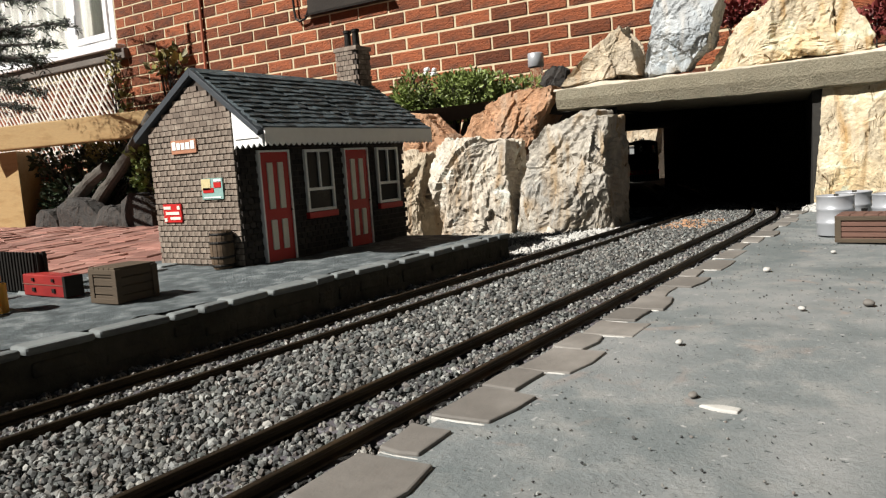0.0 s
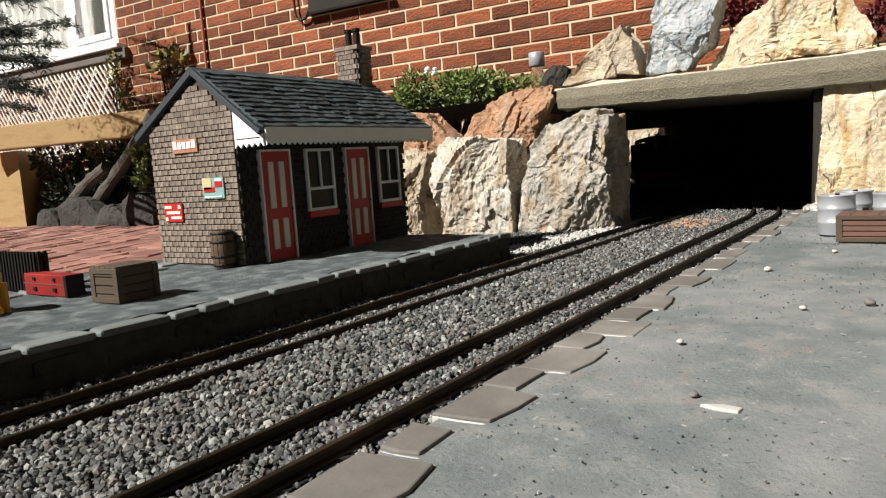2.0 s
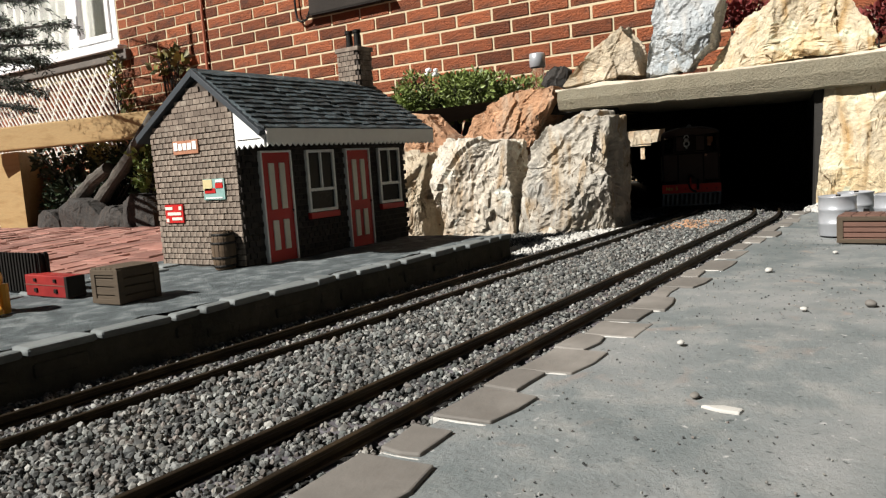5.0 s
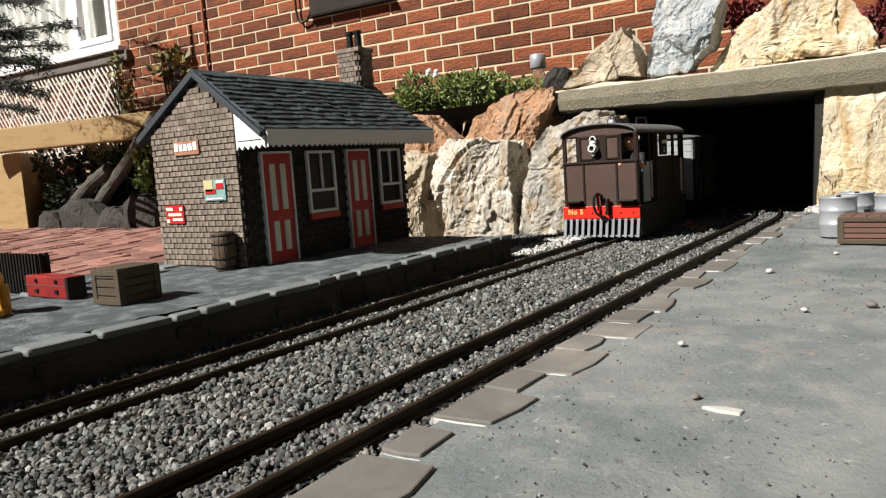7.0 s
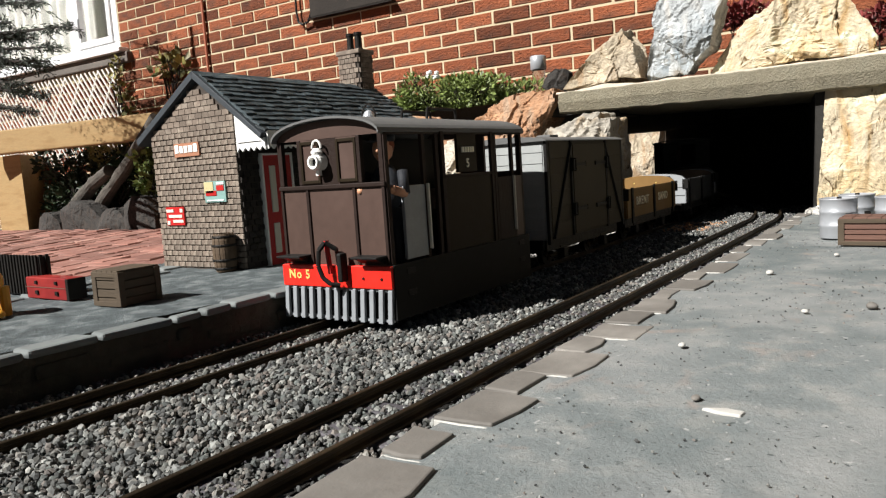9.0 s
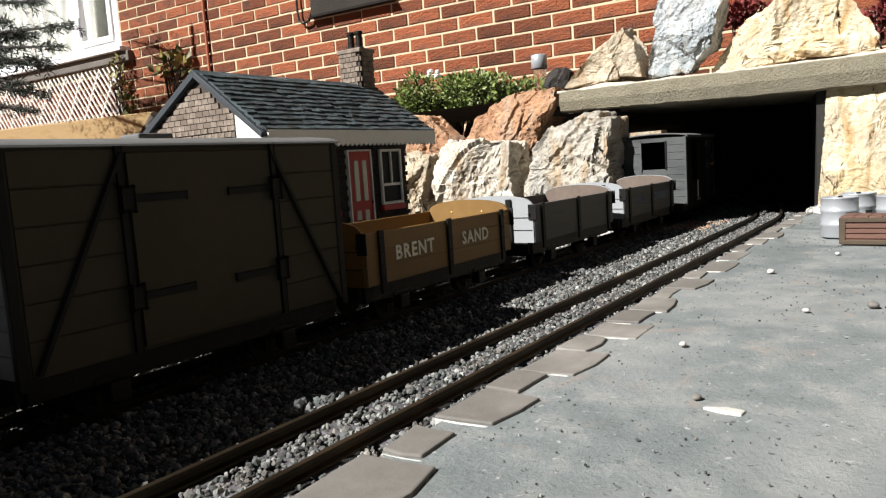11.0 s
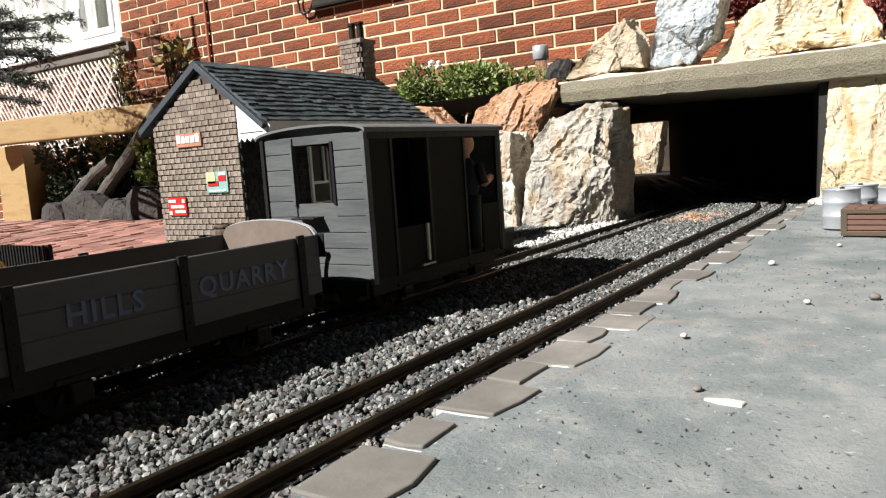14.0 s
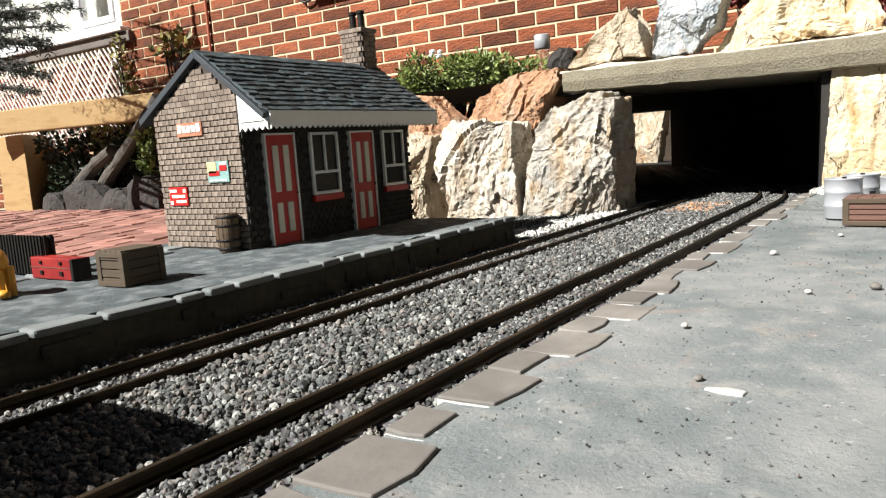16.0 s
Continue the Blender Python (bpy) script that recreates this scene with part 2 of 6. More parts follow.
def rock(name, outline, x, thick, mat, label, seed, rough=0.010, facets=9, lean=0.0, shear=0.0, sub=6):
    """A broken boulder. outline: corners (y, z) of its front, in order; x: its middle plane; thick: its depth."""
    rnd = random.Random(seed)
    cy, cz = sum(p[0] for p in outline) / len(outline), sum(p[1] for p in outline) / len(outline)
    bm = bmesh.new()
    bmesh.ops.create_icosphere(bm, subdivisions=sub, radius=1)
    pts = [(a - cy, b - cz) for a, b in outline]

    def reach(dy, dz):
        best = 1e9
        for (ay, az), (by, bz) in zip(pts, pts[1:] + pts[:1]):
            ey, ez = by - ay, bz - az
            den = dy * ez - dz * ey
            if abs(den) < 1e-12:
                continue
            t, u = (ay * ez - az * ey) / den, (ay * dz - az * dy) / den
            if t > 0 and -1e-6 <= u <= 1 + 1e-6:
                best = min(best, t)
        return best if best < 1e8 else 0.03
    size = max(max(abs(a), abs(b)) for a, b in pts)
    planes = []
    for k in range(facets):
        nrm = Vector((rnd.uniform(-1, -0.35), rnd.uniform(-0.6, 0.6), rnd.uniform(-0.5, 0.6))).normalized()
        planes.append((nrm, rnd.uniform(0.72, 0.98)))
    off = Vector((seed * 1.7, seed * 0.6, seed * 2.3))
    for v in bm.verts:
        d = v.co.normalized()
        flat = math.hypot(d.y, d.z)
        if flat > 1e-6:
            r = reach(d.y / flat, d.z / flat)
            s = min(1.0, flat * 1.2)
            y, z = d.y / flat * r * s, d.z / flat * r * s
        else:
            y = z = 0
        w = math.copysign(abs(d.x) ** 0.58, d.x)
        p = Vector((w * thick / 2, y, z))
        q = Vector((p.x / (thick / 2), p.y / size, p.z / size))
        for nrm, lim in planes:
            over = q.dot(nrm) - lim
            if over > 0:
                q -= nrm * over
        p = Vector((q.x * thick / 2, q.y * size, q.z * size))
        chip = 0.0
        for scale, amount in ((10, 1.0), (23, 0.7), (55, 0.3)):
            warp = p * scale + off + 0.35 * noise.noise_vector(p * scale * 0.6 + off)
            c = noise.voronoi(Vector((warp.x, warp.y * 1.25 + warp.z * 0.3, warp.z * 0.75)))[1][0]
            tilt = noise.cell_vector(c * 7.3 + off) - Vector((.5, .5, .5))
            chip += amount * (1.1 * tilt.dot(Vector((warp.x, warp.y * 1.25 + warp.z * 0.3, warp.z * 0.75)) - c) + 1.1 * (noise.cell(c * 9.1 + off) - .5))
        fine = noise.fractal(p * 110 + off, 0.7, 2.0, 5)
        p += d * rough * (0.5 * chip + 0.22 * fine + 0.45 * noise.noise(p * 9 + off) - 0.2)
        p.x += lean * (p.z) + shear * p.y
        v.co = p
    me_ob = link(name, bm, mat)
    me_ob.location = (x, cy, cz)
    for f in me_ob.data.polygons:
        f.use_smooth = False
    return tagged(me_ob, label, "rock", group="rocks of the tunnel mound")


# ---- ground, house wall ----
def ground_sheet():
    bm = bmesh.new()
    bmesh.ops.create_grid(bm, x_segments=1, y_segments=1, size=60)
    for v in bm.verts:
        v.co.z = -0.205
    return tagged(link("ground", bm, SAND), "sandy bed under a brick-paved patio", "ground", kind="structure")


ground = ground_sheet()

WALL = Matrix.Translation((3.595, 2.242, 0.891)) @ pose(0, 0, 0, 0, 0, -88.4)
WIN_L, WIN_R, WIN_B, WIN_T = -5.30, -3.04, 0.285, 1.60


def house_wall():
    bm = bmesh.new()
    for a, b, c, d in ((-9, WIN_L, -1.12, 2.4), (WIN_R, 5, -1.12, 2.4), (WIN_L, WIN_R, -1.12, WIN_B), (WIN_L, WIN_R, WIN_T, 2.4)):
        box(a, b, 0.0, 0.26, c, d, bm=bm)
    w = link("wall_north", bm, MORTAR)
    w.matrix_basis = WALL
    return tagged(w, "red brick house wall with pale mortar joints", "wall", kind="structure")


wall_north = house_wall()


def raised_bed():
    """The earth that carries the line, and the planted bank behind it."""
    bm = box(-1.6, 1.5, -1.6, 0.40, -0.22, -0.013)
    link_ob = link("raised_bed", bm, SOIL)
    tagged(link_ob, "raised earth bed that carries the tracks", "garden bed", kind="structure")
    bm = bmesh.new()
    bmesh.ops.create_grid(bm, x_segments=50, y_segments=60, size=1)
    for v in bm.verts:
        u, w = (v.co.x + 1) / 2, (v.co.y + 1) / 2
        x, y = 1.16 + u * 2.3, -2.2 + w * 3.75
        side = min(1, max(0, (1.55 - y) / 0.35))
        z = -0.2 + side * (0.36 + 0.10 * min(1, u * 3)) + 0.03 * noise.noise(Vector((x * 4, y * 4, 0))) + 0.012 * noise.noise(Vector((x * 18, y * 18, 3)))
        if x < 1.75 and -0.2 < y < 0.9:
            z = max(z, 0.205)
        v.co = (x, y, z)
    bmesh.ops.delete(bm, geom=[v for v in bm.verts if v.co.x > 1.95 and v.co.y > 0.30], context="VERTS")
    tagged(link("planted_bank", bm, SOIL, smooth=True), "dark soil of the planted bank behind the tunnel", "garden bed", kind="structure")


# ---- the line ----
Y_FAR, Y_NEAR, BEND, RADIUS, SWEEP = 0.331, 0.200, 1.08, 1.0, 0.40
CENTRE_Y = Y_FAR + RADIUS


def along(s, y):
    """A point on the track of that offset, s metres along it, and its heading."""
    bend, r = (1.05, 0.80) if y == Y_NEAR else (BEND, RADIUS)
    if s <= bend:
        return Vector((s, y, 0)), 0.0
    a = (s - bend) / r
    if a <= SWEEP:
        return Vector((bend + r * math.sin(a), y + r - r * math.cos(a), 0)), a
    p, d = Vector((bend + r * math.sin(SWEEP), y + r - r * math.cos(SWEEP), 0)), s - bend - SWEEP * r
    return p + Vector((math.cos(SWEEP), math.sin(SWEEP), 0)) * d, SWEEP


def track(y, label):
    t = thing("track", label, "railway track", group="tracks")
    section = [(-.0028, -.0055), (.0028, -.0055), (.0028, -.0045), (.0007, -.0038), (.0007, -.0022), (.0014, -.0016), (.0014, -.0002), (.0009, 0), (-.0009, 0), (-.0014, -.0002), (-.0014, -.0016), (-.0007, -.0022), (-.0007, -.0038), (-.0028, -.0045)]
    for side in (-1, 1):
        bm = bmesh.new()
        rings = []
        for s in [-1.5, -0.5, 0.0, 0.5, 0.9] + [BEND + 0.02 * k for k in range(60)]:
            p, a = along(s, y)
            across = Vector((-math.sin(a), math.cos(a), 0))
            rings.append([bm.verts.new(p + across * (side * 0.0172 + u) + Vector((0, 0, w))) for u, w in section])
        for a, b in zip(rings, rings[1:]):
            for k in range(len(section)):
                bm.faces.new((a[k], a[(k + 1) % len(section)], b[(k + 1) % len(section)], b[k]))
        part("rail", bm, RAIL, t, "dull brown steel rail")
    proto = None
    for k in range(70):
        p, a = along(-0.12 + 0.0305 * k, y)
        if proto is None:
            proto = link("sleeper", box(-.0065, .0065, -.034, .034, -.0088, -.0064, 0.0006), SLEEPER, t)
            ob = proto
        else:
            ob = new("sleeper", proto.data)
            ob.parent = t
        ob.matrix_basis = Matrix.Translation(p + Vector((random.uniform(-.002, .002), random.uniform(-.002, .002), 0))) @ Matrix.Rotation(a + random.uniform(-.03, .03), 4, "Z")


def chips(name, spots, mat, label, category, flat=0.7):
    """Loose chips of stone as one body: spots of (x, y, z, size)."""
    spots = np.array(spots)
    n = len(spots)
    rg = np.random.default_rng(5)
    ball = bmesh.new()
    bmesh.ops.create_icosphere(ball, subdivisions=1, radius=1)
    ball.verts.ensure_lookup_table()
    base, tris = np.array([v.co[:] for v in ball.verts]), np.array([[v.index for v in f.verts] for f in ball.faces])
    ball.free()
    v = base[None] * (0.72 + 0.5 * rg.random((n, 12, 1))) * 0.85
    v *= (0.7 + 0.6 * rg.random((n, 1, 3)))
    v[:, :, 2] *= flat
    q = rg.normal(size=(n, 4))
    q[:, 1:3] *= 0.55
    q /= np.linalg.norm(q, axis=1)[:, None]
    w, x, y, z = q.T
    rot = np.stack([1 - 2 * (y * y + z * z), 2 * (x * y - z * w), 2 * (x * z + y * w), 2 * (x * y + z * w), 1 - 2 * (x * x + z * z), 2 * (y * z - x * w), 2 * (x * z - y * w), 2 * (y * z + x * w), 1 - 2 * (x * x + y * y)], 1).reshape(n, 3, 3)
    v = np.einsum("nij,nkj->nki", rot, v) * spots[:, None, 3:4] + spots[:, None, :3]
    faces = (tris[None] + 12 * np.arange(n)[:, None, None]).reshape(-1, 3)
    me = bpy.data.meshes.new(name)
    me.from_pydata(v.reshape(-1, 3).tolist(), [], faces.tolist())
    me.materials.append(mat)
    ob = new(name, me)
    return tagged(ob, label, category, kind="stuff")


def ballast():
    rnd = random.Random(3)
    spots = []
    for k in range(142000):
        x = 0.03 + 1.36 * rnd.random() ** 1.4
        y = rnd.uniform(0.125, 0.425) if x < 0.74 else rnd.uniform(0.125, 0.52)
        dn, df = min(abs(y - Y_NEAR + .0172), abs(y - Y_NEAR - .0172)), min(abs(y - Y_FAR + .0172), abs(y - Y_FAR - .0172))
        p, a = along(x, Y_NEAR)
        rail_gap = min(dn, df)
        if x > BEND - 0.02:
            r = math.hypot(x - BEND, y - CENTRE_Y)
            q = math.hypot(x - 1.05, y - Y_NEAR - 0.80)
            rail_gap = min([abs(r - RADIUS - c) for c in (-.0172, .0172)] + [abs(q - 0.80 - c) for c in (-.0172, .0172)])
        if rail_gap < 0.0042:
            continue
        inside = abs(y - Y_NEAR) < 0.017 or abs(y - Y_FAR) < 0.017
        between = 0.222 < y < 0.309
        z = -0.0082 + (0.0032 if between else 0.0) + rnd.uniform(-.0022, .0022)
        if inside:
            z = -0.0068 + rnd.uniform(-.001, .0012)
            if rnd.random() < 0.34:
                continue
        if y > 0.385:
            z -= 0.001
        if rnd.random() < 0.22:
            continue
        spots.append((x, y, z, (0.0011 + 0.0013 * rnd.random() ** 1.4) * (1.08 if between else 0.92)))
    chips("ballast", spots, BALLAST, "loose grey granite ballast between the rails", "gravel", 0.9)
    tagged(link("ballast_bed", box(-1.6, 1.25, 0.10, 0.56, -0.03, -0.0095), SHADE_BED), "near-black bed under the loose stones, toned as the shade between them", "gravel", kind="structure")


# ---- more materials ----
SLATE = material("slate", (0.042, 0.056, 0.062), 0.55, grain=260, vary=0.6, bump=1.0, depth=0.0014, stain=(0.085, 0.105, 0.110), piece=0.6)
MODEL_BRICK = material("model_brick", (0.180, 0.139, 0.108), 0.85, grain=600, vary=0.35, bump=0.6, depth=0.0006, stain=(0.238, 0.196, 0.155), piece=0.22)
MODEL_BRICK_REST = material("model_brick_rest", (0.180, 0.139, 0.108), 0.85, grain=600, vary=0.35, bump=0.6, depth=0.0006, stain=(0.238, 0.196, 0.155), island=0.22)
DARK_BRICK = material("dark_front_brick", (0.040, 0.034, 0.030), 0.8, grain=600, vary=0.35, bump=0.6, depth=0.0006, island=0.25, spec=0.12)
MODEL_JOINT = material("model_joint", (0.053, 0.042, 0.034), 0.9, grain=400, vary=0.3)
RED = material("red_paint", (0.44, 0.016, 0.014), 0.45, grain=120, vary=0.15, bump=0.1, depth=0.0003)
BRIGHT_RED = material("bright_red_paint", (0.72, 0.022, 0.012), 0.4, grain=120, vary=0.15, bump=0.1, depth=0.0003)
WHITE = material("white_paint", (0.78, 0.77, 0.73), 0.5, grain=150, vary=0.08, bump=0.1, depth=0.0003)
CREAM = material("cream_paint", (0.66, 0.62, 0.52), 0.55, grain=150, vary=0.1, bump=0.1, depth=0.0003)
BLACK = material("black_paint", (0.014, 0.013, 0.012), 0.5, grain=150, vary=0.3, bump=0.1, depth=0.0003, spec=0.12)
VERGE = material("verge_paint", (0.036, 0.042, 0.048), 0.6, grain=120, vary=0.2)
DARK_PANE = material("window_pane", (0.010, 0.010, 0.011), 0.3, grain=20, vary=0.1, bump=0, spec=0.12)
CRATE = material("crate_wood", (0.070, 0.050, 0.031), 0.8, grain=160, vary=0.35, bump=0.5, depth=0.0006, stretch=(1, 1, 6))
CRATE_RED = material("red_brown_crate", (0.129, 0.065, 0.046), 0.75, grain=160, vary=0.3, bump=0.5, depth=0.0006, stretch=(1, 1, 5))
BARREL = material("barrel_oak", (0.099, 0.065, 0.038), 0.75, grain=120, vary=0.35, bump=0.5, depth=0.0006, stretch=(3, 3, 0.6))
ZINC = material("zinc", (0.420, 0.432, 0.450), 0.35, metal=0.35, grain=80, vary=0.12, bump=0.1, depth=0.0003)
TRAM_BROWN = material("tram_brown", (0.065, 0.035, 0.025), 0.6, grain=160, vary=0.25, bump=0.2, depth=0.0004, stain=(0.076, 0.044, 0.033))
TRAM_TRIM = material("tram_trim", (0.024, 0.015, 0.012), 0.6, grain=160, vary=0.25, spec=0.12)
# Engine side panel and skirt: base colours darkened to deepen the flank's shade.
TRAM_PANEL_SHADED = material("tram_side_panel_shaded", (0.019, 0.0125, 0.006), 0.6, grain=160, vary=0.2, bump=0.2, depth=0.0004, spec=0.12)
SKIRT_SHADED = material("skirt_grey_shaded", (0.010, 0.010, 0.0095), 0.65, grain=140, vary=0.25, bump=0.2, depth=0.0004, spec=0.12)
COW = material("cowcatcher_grey", (0.260, 0.276, 0.286), 0.5, grain=140, vary=0.25, bump=0.2, depth=0.0004)
ROOF_GREY = material("roof_grey", (0.114, 0.114, 0.110), 0.75, grain=160, vary=0.25, bump=0.4, depth=0.0005)
# Van side: beige taken down so its shade is in the paint.
VAN_SIDE_SHADED = material("van_side_shaded", (0.058, 0.048, 0.033), 0.65, grain=140, vary=0.2, bump=0.2, depth=0.0004, spec=0.12)
VAN_END = material("van_end", (0.322, 0.333, 0.322), 0.6, grain=140, vary=0.15, bump=0.2, depth=0.0004)
OCHRE = material("ochre_paint", (0.190, 0.102, 0.025), 0.6, grain=140, vary=0.2, bump=0.3, depth=0.0004, stain=(0.192, 0.105, 0.027))
WAGON_GREY = material("wagon_grey", (0.066, 0.066, 0.067), 0.65, grain=160, vary=0.25, bump=0.35, depth=0.0004, stretch=(0.4, 1, 2))
WAGON_WHITE = material("wagon_white", (0.31, 0.32, 0.325), 0.6, grain=140, vary=0.1, bump=0.2, depth=0.0004)
PLANK_GREY = material("weathered_plank", (0.080, 0.084, 0.083), 0.75, grain=170, vary=0.4, bump=0.5, depth=0.0005, stain=(0.045, 0.047, 0.047), stretch=(1, 0.5, 3))
WAGON_INSIDE = material("bare_inside", (0.144, 0.110, 0.087), 0.8, grain=160, vary=0.3, bump=0.3, depth=0.0004)
# Brake van sides: shade put into a near-black colour; the ends stay grey.
BRAKE_PANEL_SHADED = material("brake_panel_shaded", (0.009, 0.008, 0.0065), 0.7, grain=160, vary=0.25, bump=0.2, depth=0.0004, spec=0.12)
STEEL = material("dark_steel", (0.023, 0.021, 0.019), 0.5, metal=0.4, grain=200, vary=0.3, spec=0.12)
LETTER = material("letter_cream", (0.85, 0.80, 0.64), 0.6, grain=200, vary=0.1, bump=0)
LETTER_GOLD = material("letter_gold", (0.68, 0.50, 0.14), 0.5, grain=200, vary=0.1, bump=0)
LETTER_BLUE = material("letter_blue", (0.10, 0.13, 0.20), 0.6, grain=200, vary=0.1, bump=0)
SKIN = material("doll_skin", (0.60, 0.30, 0.17), 0.5, grain=100, vary=0.1, bump=0)
HAIR = material("doll_hair", (0.228, 0.053, 0.019), 0.6, grain=300, vary=0.3)
CLOTH = material("doll_dark_clothes", (0.014, 0.016, 0.020), 0.7, grain=300, vary=0.2)
SHIRT = material("doll_shirt", (0.45, 0.44, 0.42), 0.7, grain=300, vary=0.2)
YELLOW = material("yellow_plastic", (0.62, 0.30, 0.03), 0.45, grain=100, vary=0.15)
TIMBER = material("sawn_timber", (0.330, 0.220, 0.095), 0.75, grain=25, vary=0.25, bump=0.3, depth=0.003, stretch=(6, 0.7, 6), stain=(0.249, 0.156, 0.062))
UPVC = material("white_plastic_frame", (0.80, 0.80, 0.80), 0.35, grain=30, vary=0.04, bump=0)
CURTAIN = material("net_curtain", (0.34, 0.34, 0.31), 0.9, grain=30, vary=0.2, stretch=(8, 1, 0.3))
SILL = material("sill_dark", (0.122, 0.106, 0.091), 0.7, grain=40, vary=0.3)
LATTICE = material("lattice_white", (0.66, 0.63, 0.57), 0.7, grain=60, vary=0.15)
LEAF = material("leaf_green", (0.150, 0.195, 0.048), 0.5, grain=40, vary=0.3, bump=0, island=0.5, stain=(0.159, 0.198, 0.060))
# Dark green lowered further: shade below the lattice is in the leaf colour.
LEAF_DARK = material("leaf_dark", (0.015, 0.027, 0.008), 0.55, grain=40, vary=0.3, bump=0, island=0.5)
LEAF_YELLOW = material("leaf_yellow", (0.22, 0.19, 0.055), 0.6, grain=40, vary=0.3, bump=0, island=0.5, stain=(0.106, 0.122, 0.038))
NEEDLE = material("conifer_needle", (0.017, 0.026, 0.015), 0.6, grain=40, vary=0.3, bump=0, island=0.5)
BARK = material("bark", (0.023, 0.018, 0.014), 0.9, grain=60, vary=0.4, bump=0.8, depth=0.004)
PETAL = material("red_flower", (0.16, 0.028, 0.025), 0.6, grain=60, vary=0.3, bump=0, island=0.4)
PETAL_WHITE = material("white_flower", (0.8, 0.8, 0.78), 0.6, grain=60, vary=0.1, bump=0)
PIPE = material("copper_brown_pipe", (0.33, 0.10, 0.05), 0.5, grain=60, vary=0.3)
CLEAR = glass("clear_plastic", (0.9, 0.9, 0.9), 0.1)


# ---- patio, house ----
def window_1():
    w = thing("window_1", "white plastic-framed house window with pale curtains behind", "window", WALL)
    tagged(w, kind="structure")
    fr = bmesh.new()
    for a, b, c, d in ((WIN_L, WIN_R, WIN_B, WIN_B + .07), (WIN_L, WIN_R, WIN_T - .07, WIN_T), (WIN_R - .07, WIN_R, WIN_B + .07, WIN_T - .07), (WIN_L, WIN_L + .07, WIN_B + .07, WIN_T - .07), (WIN_R - .62, WIN_R - .53, WIN_B + .07, WIN_T - .07)):
        box(a, b, -0.005, 0.075, c, d, 0.008, bm=fr)
    part("window_frame", fr, UPVC, w)
    fr = bmesh.new()
    for a, b, c, d in ((WIN_R - .53, WIN_R - .07, WIN_B + .07, WIN_B + .12), (WIN_R - .12, WIN_R - .07, WIN_B + .12, WIN_T - .07), (WIN_R - .53, WIN_R - .48, WIN_B + .12, WIN_T - .07)):
        box(a, b, -0.02, 0.03, c, d, 0.008, bm=fr)
    sash = part("sash", fr, UPVC, w)
    hd = cylinder(0.008, (WIN_R - .47, -0.035, WIN_B + .15), (WIN_R - .45, -0.045, WIN_B + .30), 10)
    part("handle", hd, ZINC, sash, "small metal window handle")
    for a, b in ((WIN_L + .07, WIN_R - .62), (WIN_R - .48, WIN_R - .12)):
        p = part("pane", box(a, b, 0.03, 0.036, WIN_B + .07, WIN_T - .07), glass("window_glass"), w)
        p.visible_shadow = False
    sl = box(WIN_L - .05, WIN_R + .10, -0.09, 0.06, WIN_B - .03, WIN_B + .002, 0.006)
    part("window_sill", sl, UPVC, w)
    part("sill_course", box(WIN_L - .06, WIN_R + .14, -0.055, 0.02, WIN_B - .11, WIN_B - .031, 0.008), SILL, w, "dark stained sill course")
    for a, b in ((WIN_L, WIN_R - .80), (WIN_R - .78, WIN_R)):
        bm = bmesh.new()
        n = int((b - a) / 0.012)
        rows = [[bm.verts.new((a + (b - a) * k / n, 0.20 + 0.022 * math.sin(k * 0.55) + 0.01 * math.sin(k * 0.23), z)) for k in range(n + 1)] for z in (WIN_B - .1, WIN_T + .1)]
        for k in range(n):
            bm.faces.new((rows[0][k], rows[0][k + 1], rows[1][k + 1], rows[1][k]))
        cu = part("curtain", bm, CURTAIN, w, "pale hanging curtain", smooth=True)
    part("room_back", box(WIN_L - .3, WIN_R + .3, 1.4, 1.45, -0.8, 2.2), material("room_wall", (0.35, 0.33, 0.30), grain=10), w, "plain inner wall of the room")


window_1()


def timber_frame():
    t = thing("timber_frame", "heavy sawn timber post and rail on the patio", "timber frame")
    a, b = Vector((2.95, 6.55, 0)), Vector((3.36, 4.35, 0))
    d = (b - a).normalized()
    m = Matrix.Translation(a) @ Matrix.Rotation(math.atan2(d.y, d.x), 4, "Z")
    part("rail", box(0, (b - a).length, -0.06, 0.06, 0.44, 0.625, 0.01, m=m), TIMBER, t)
    part("post", prism([(3.10, 6.20), (3.50, 6.60), (3.50, 6.95), (3.12, 6.70)], -0.2, 0.439, "z", 0.008), TIMBER, t)
    part("post", box(2.05, 2.25, -0.10, 0.10, -0.2, 0.439, 0.012, m=m), TIMBER, t)


timber_frame()


def lattice():
    t = thing("lattice", "white wooden diagonal lattice fixed to the brick wall", "trellis", WALL)
    x0, x1, z0, z1 = -5.2, -3.06, -0.55, 0.16
    mesh = None
    for k in range(50):
        for side in (0, 1):
            if side == 1 and k % 4:
                continue
            s = x0 - 0.5 + 0.058 * k
            lean = 0.52 if side == 0 else -0.52
            xa, xb = (s, s + lean * 1.0) if side == 0 else (s + 0.52, s)
            pts = []
            for u in np.linspace(0, 1, 41):
                x, z = xa + (xb - xa) * u, z1 + (z0 - z1) * u
                if x0 <= x <= x1:
                    pts.append((x, z))
            if len(pts) < 3:
                continue
            p, q = Vector((pts[0][0], -0.035 + 0.009 * side, pts[0][1])), Vector((pts[-1][0], -0.035 + 0.009 * side, pts[-1][1]))
            ax = (q - p).normalized()
            m = Matrix.Translation((p + q) / 2) @ Matrix.Rotation(-math.atan2(ax.z, ax.x), 4, "Y")
            part("slat", box(-(q - p).length / 2, (q - p).length / 2, -0.003, 0.003, -0.0075, 0.0075, m=m), LATTICE, t)


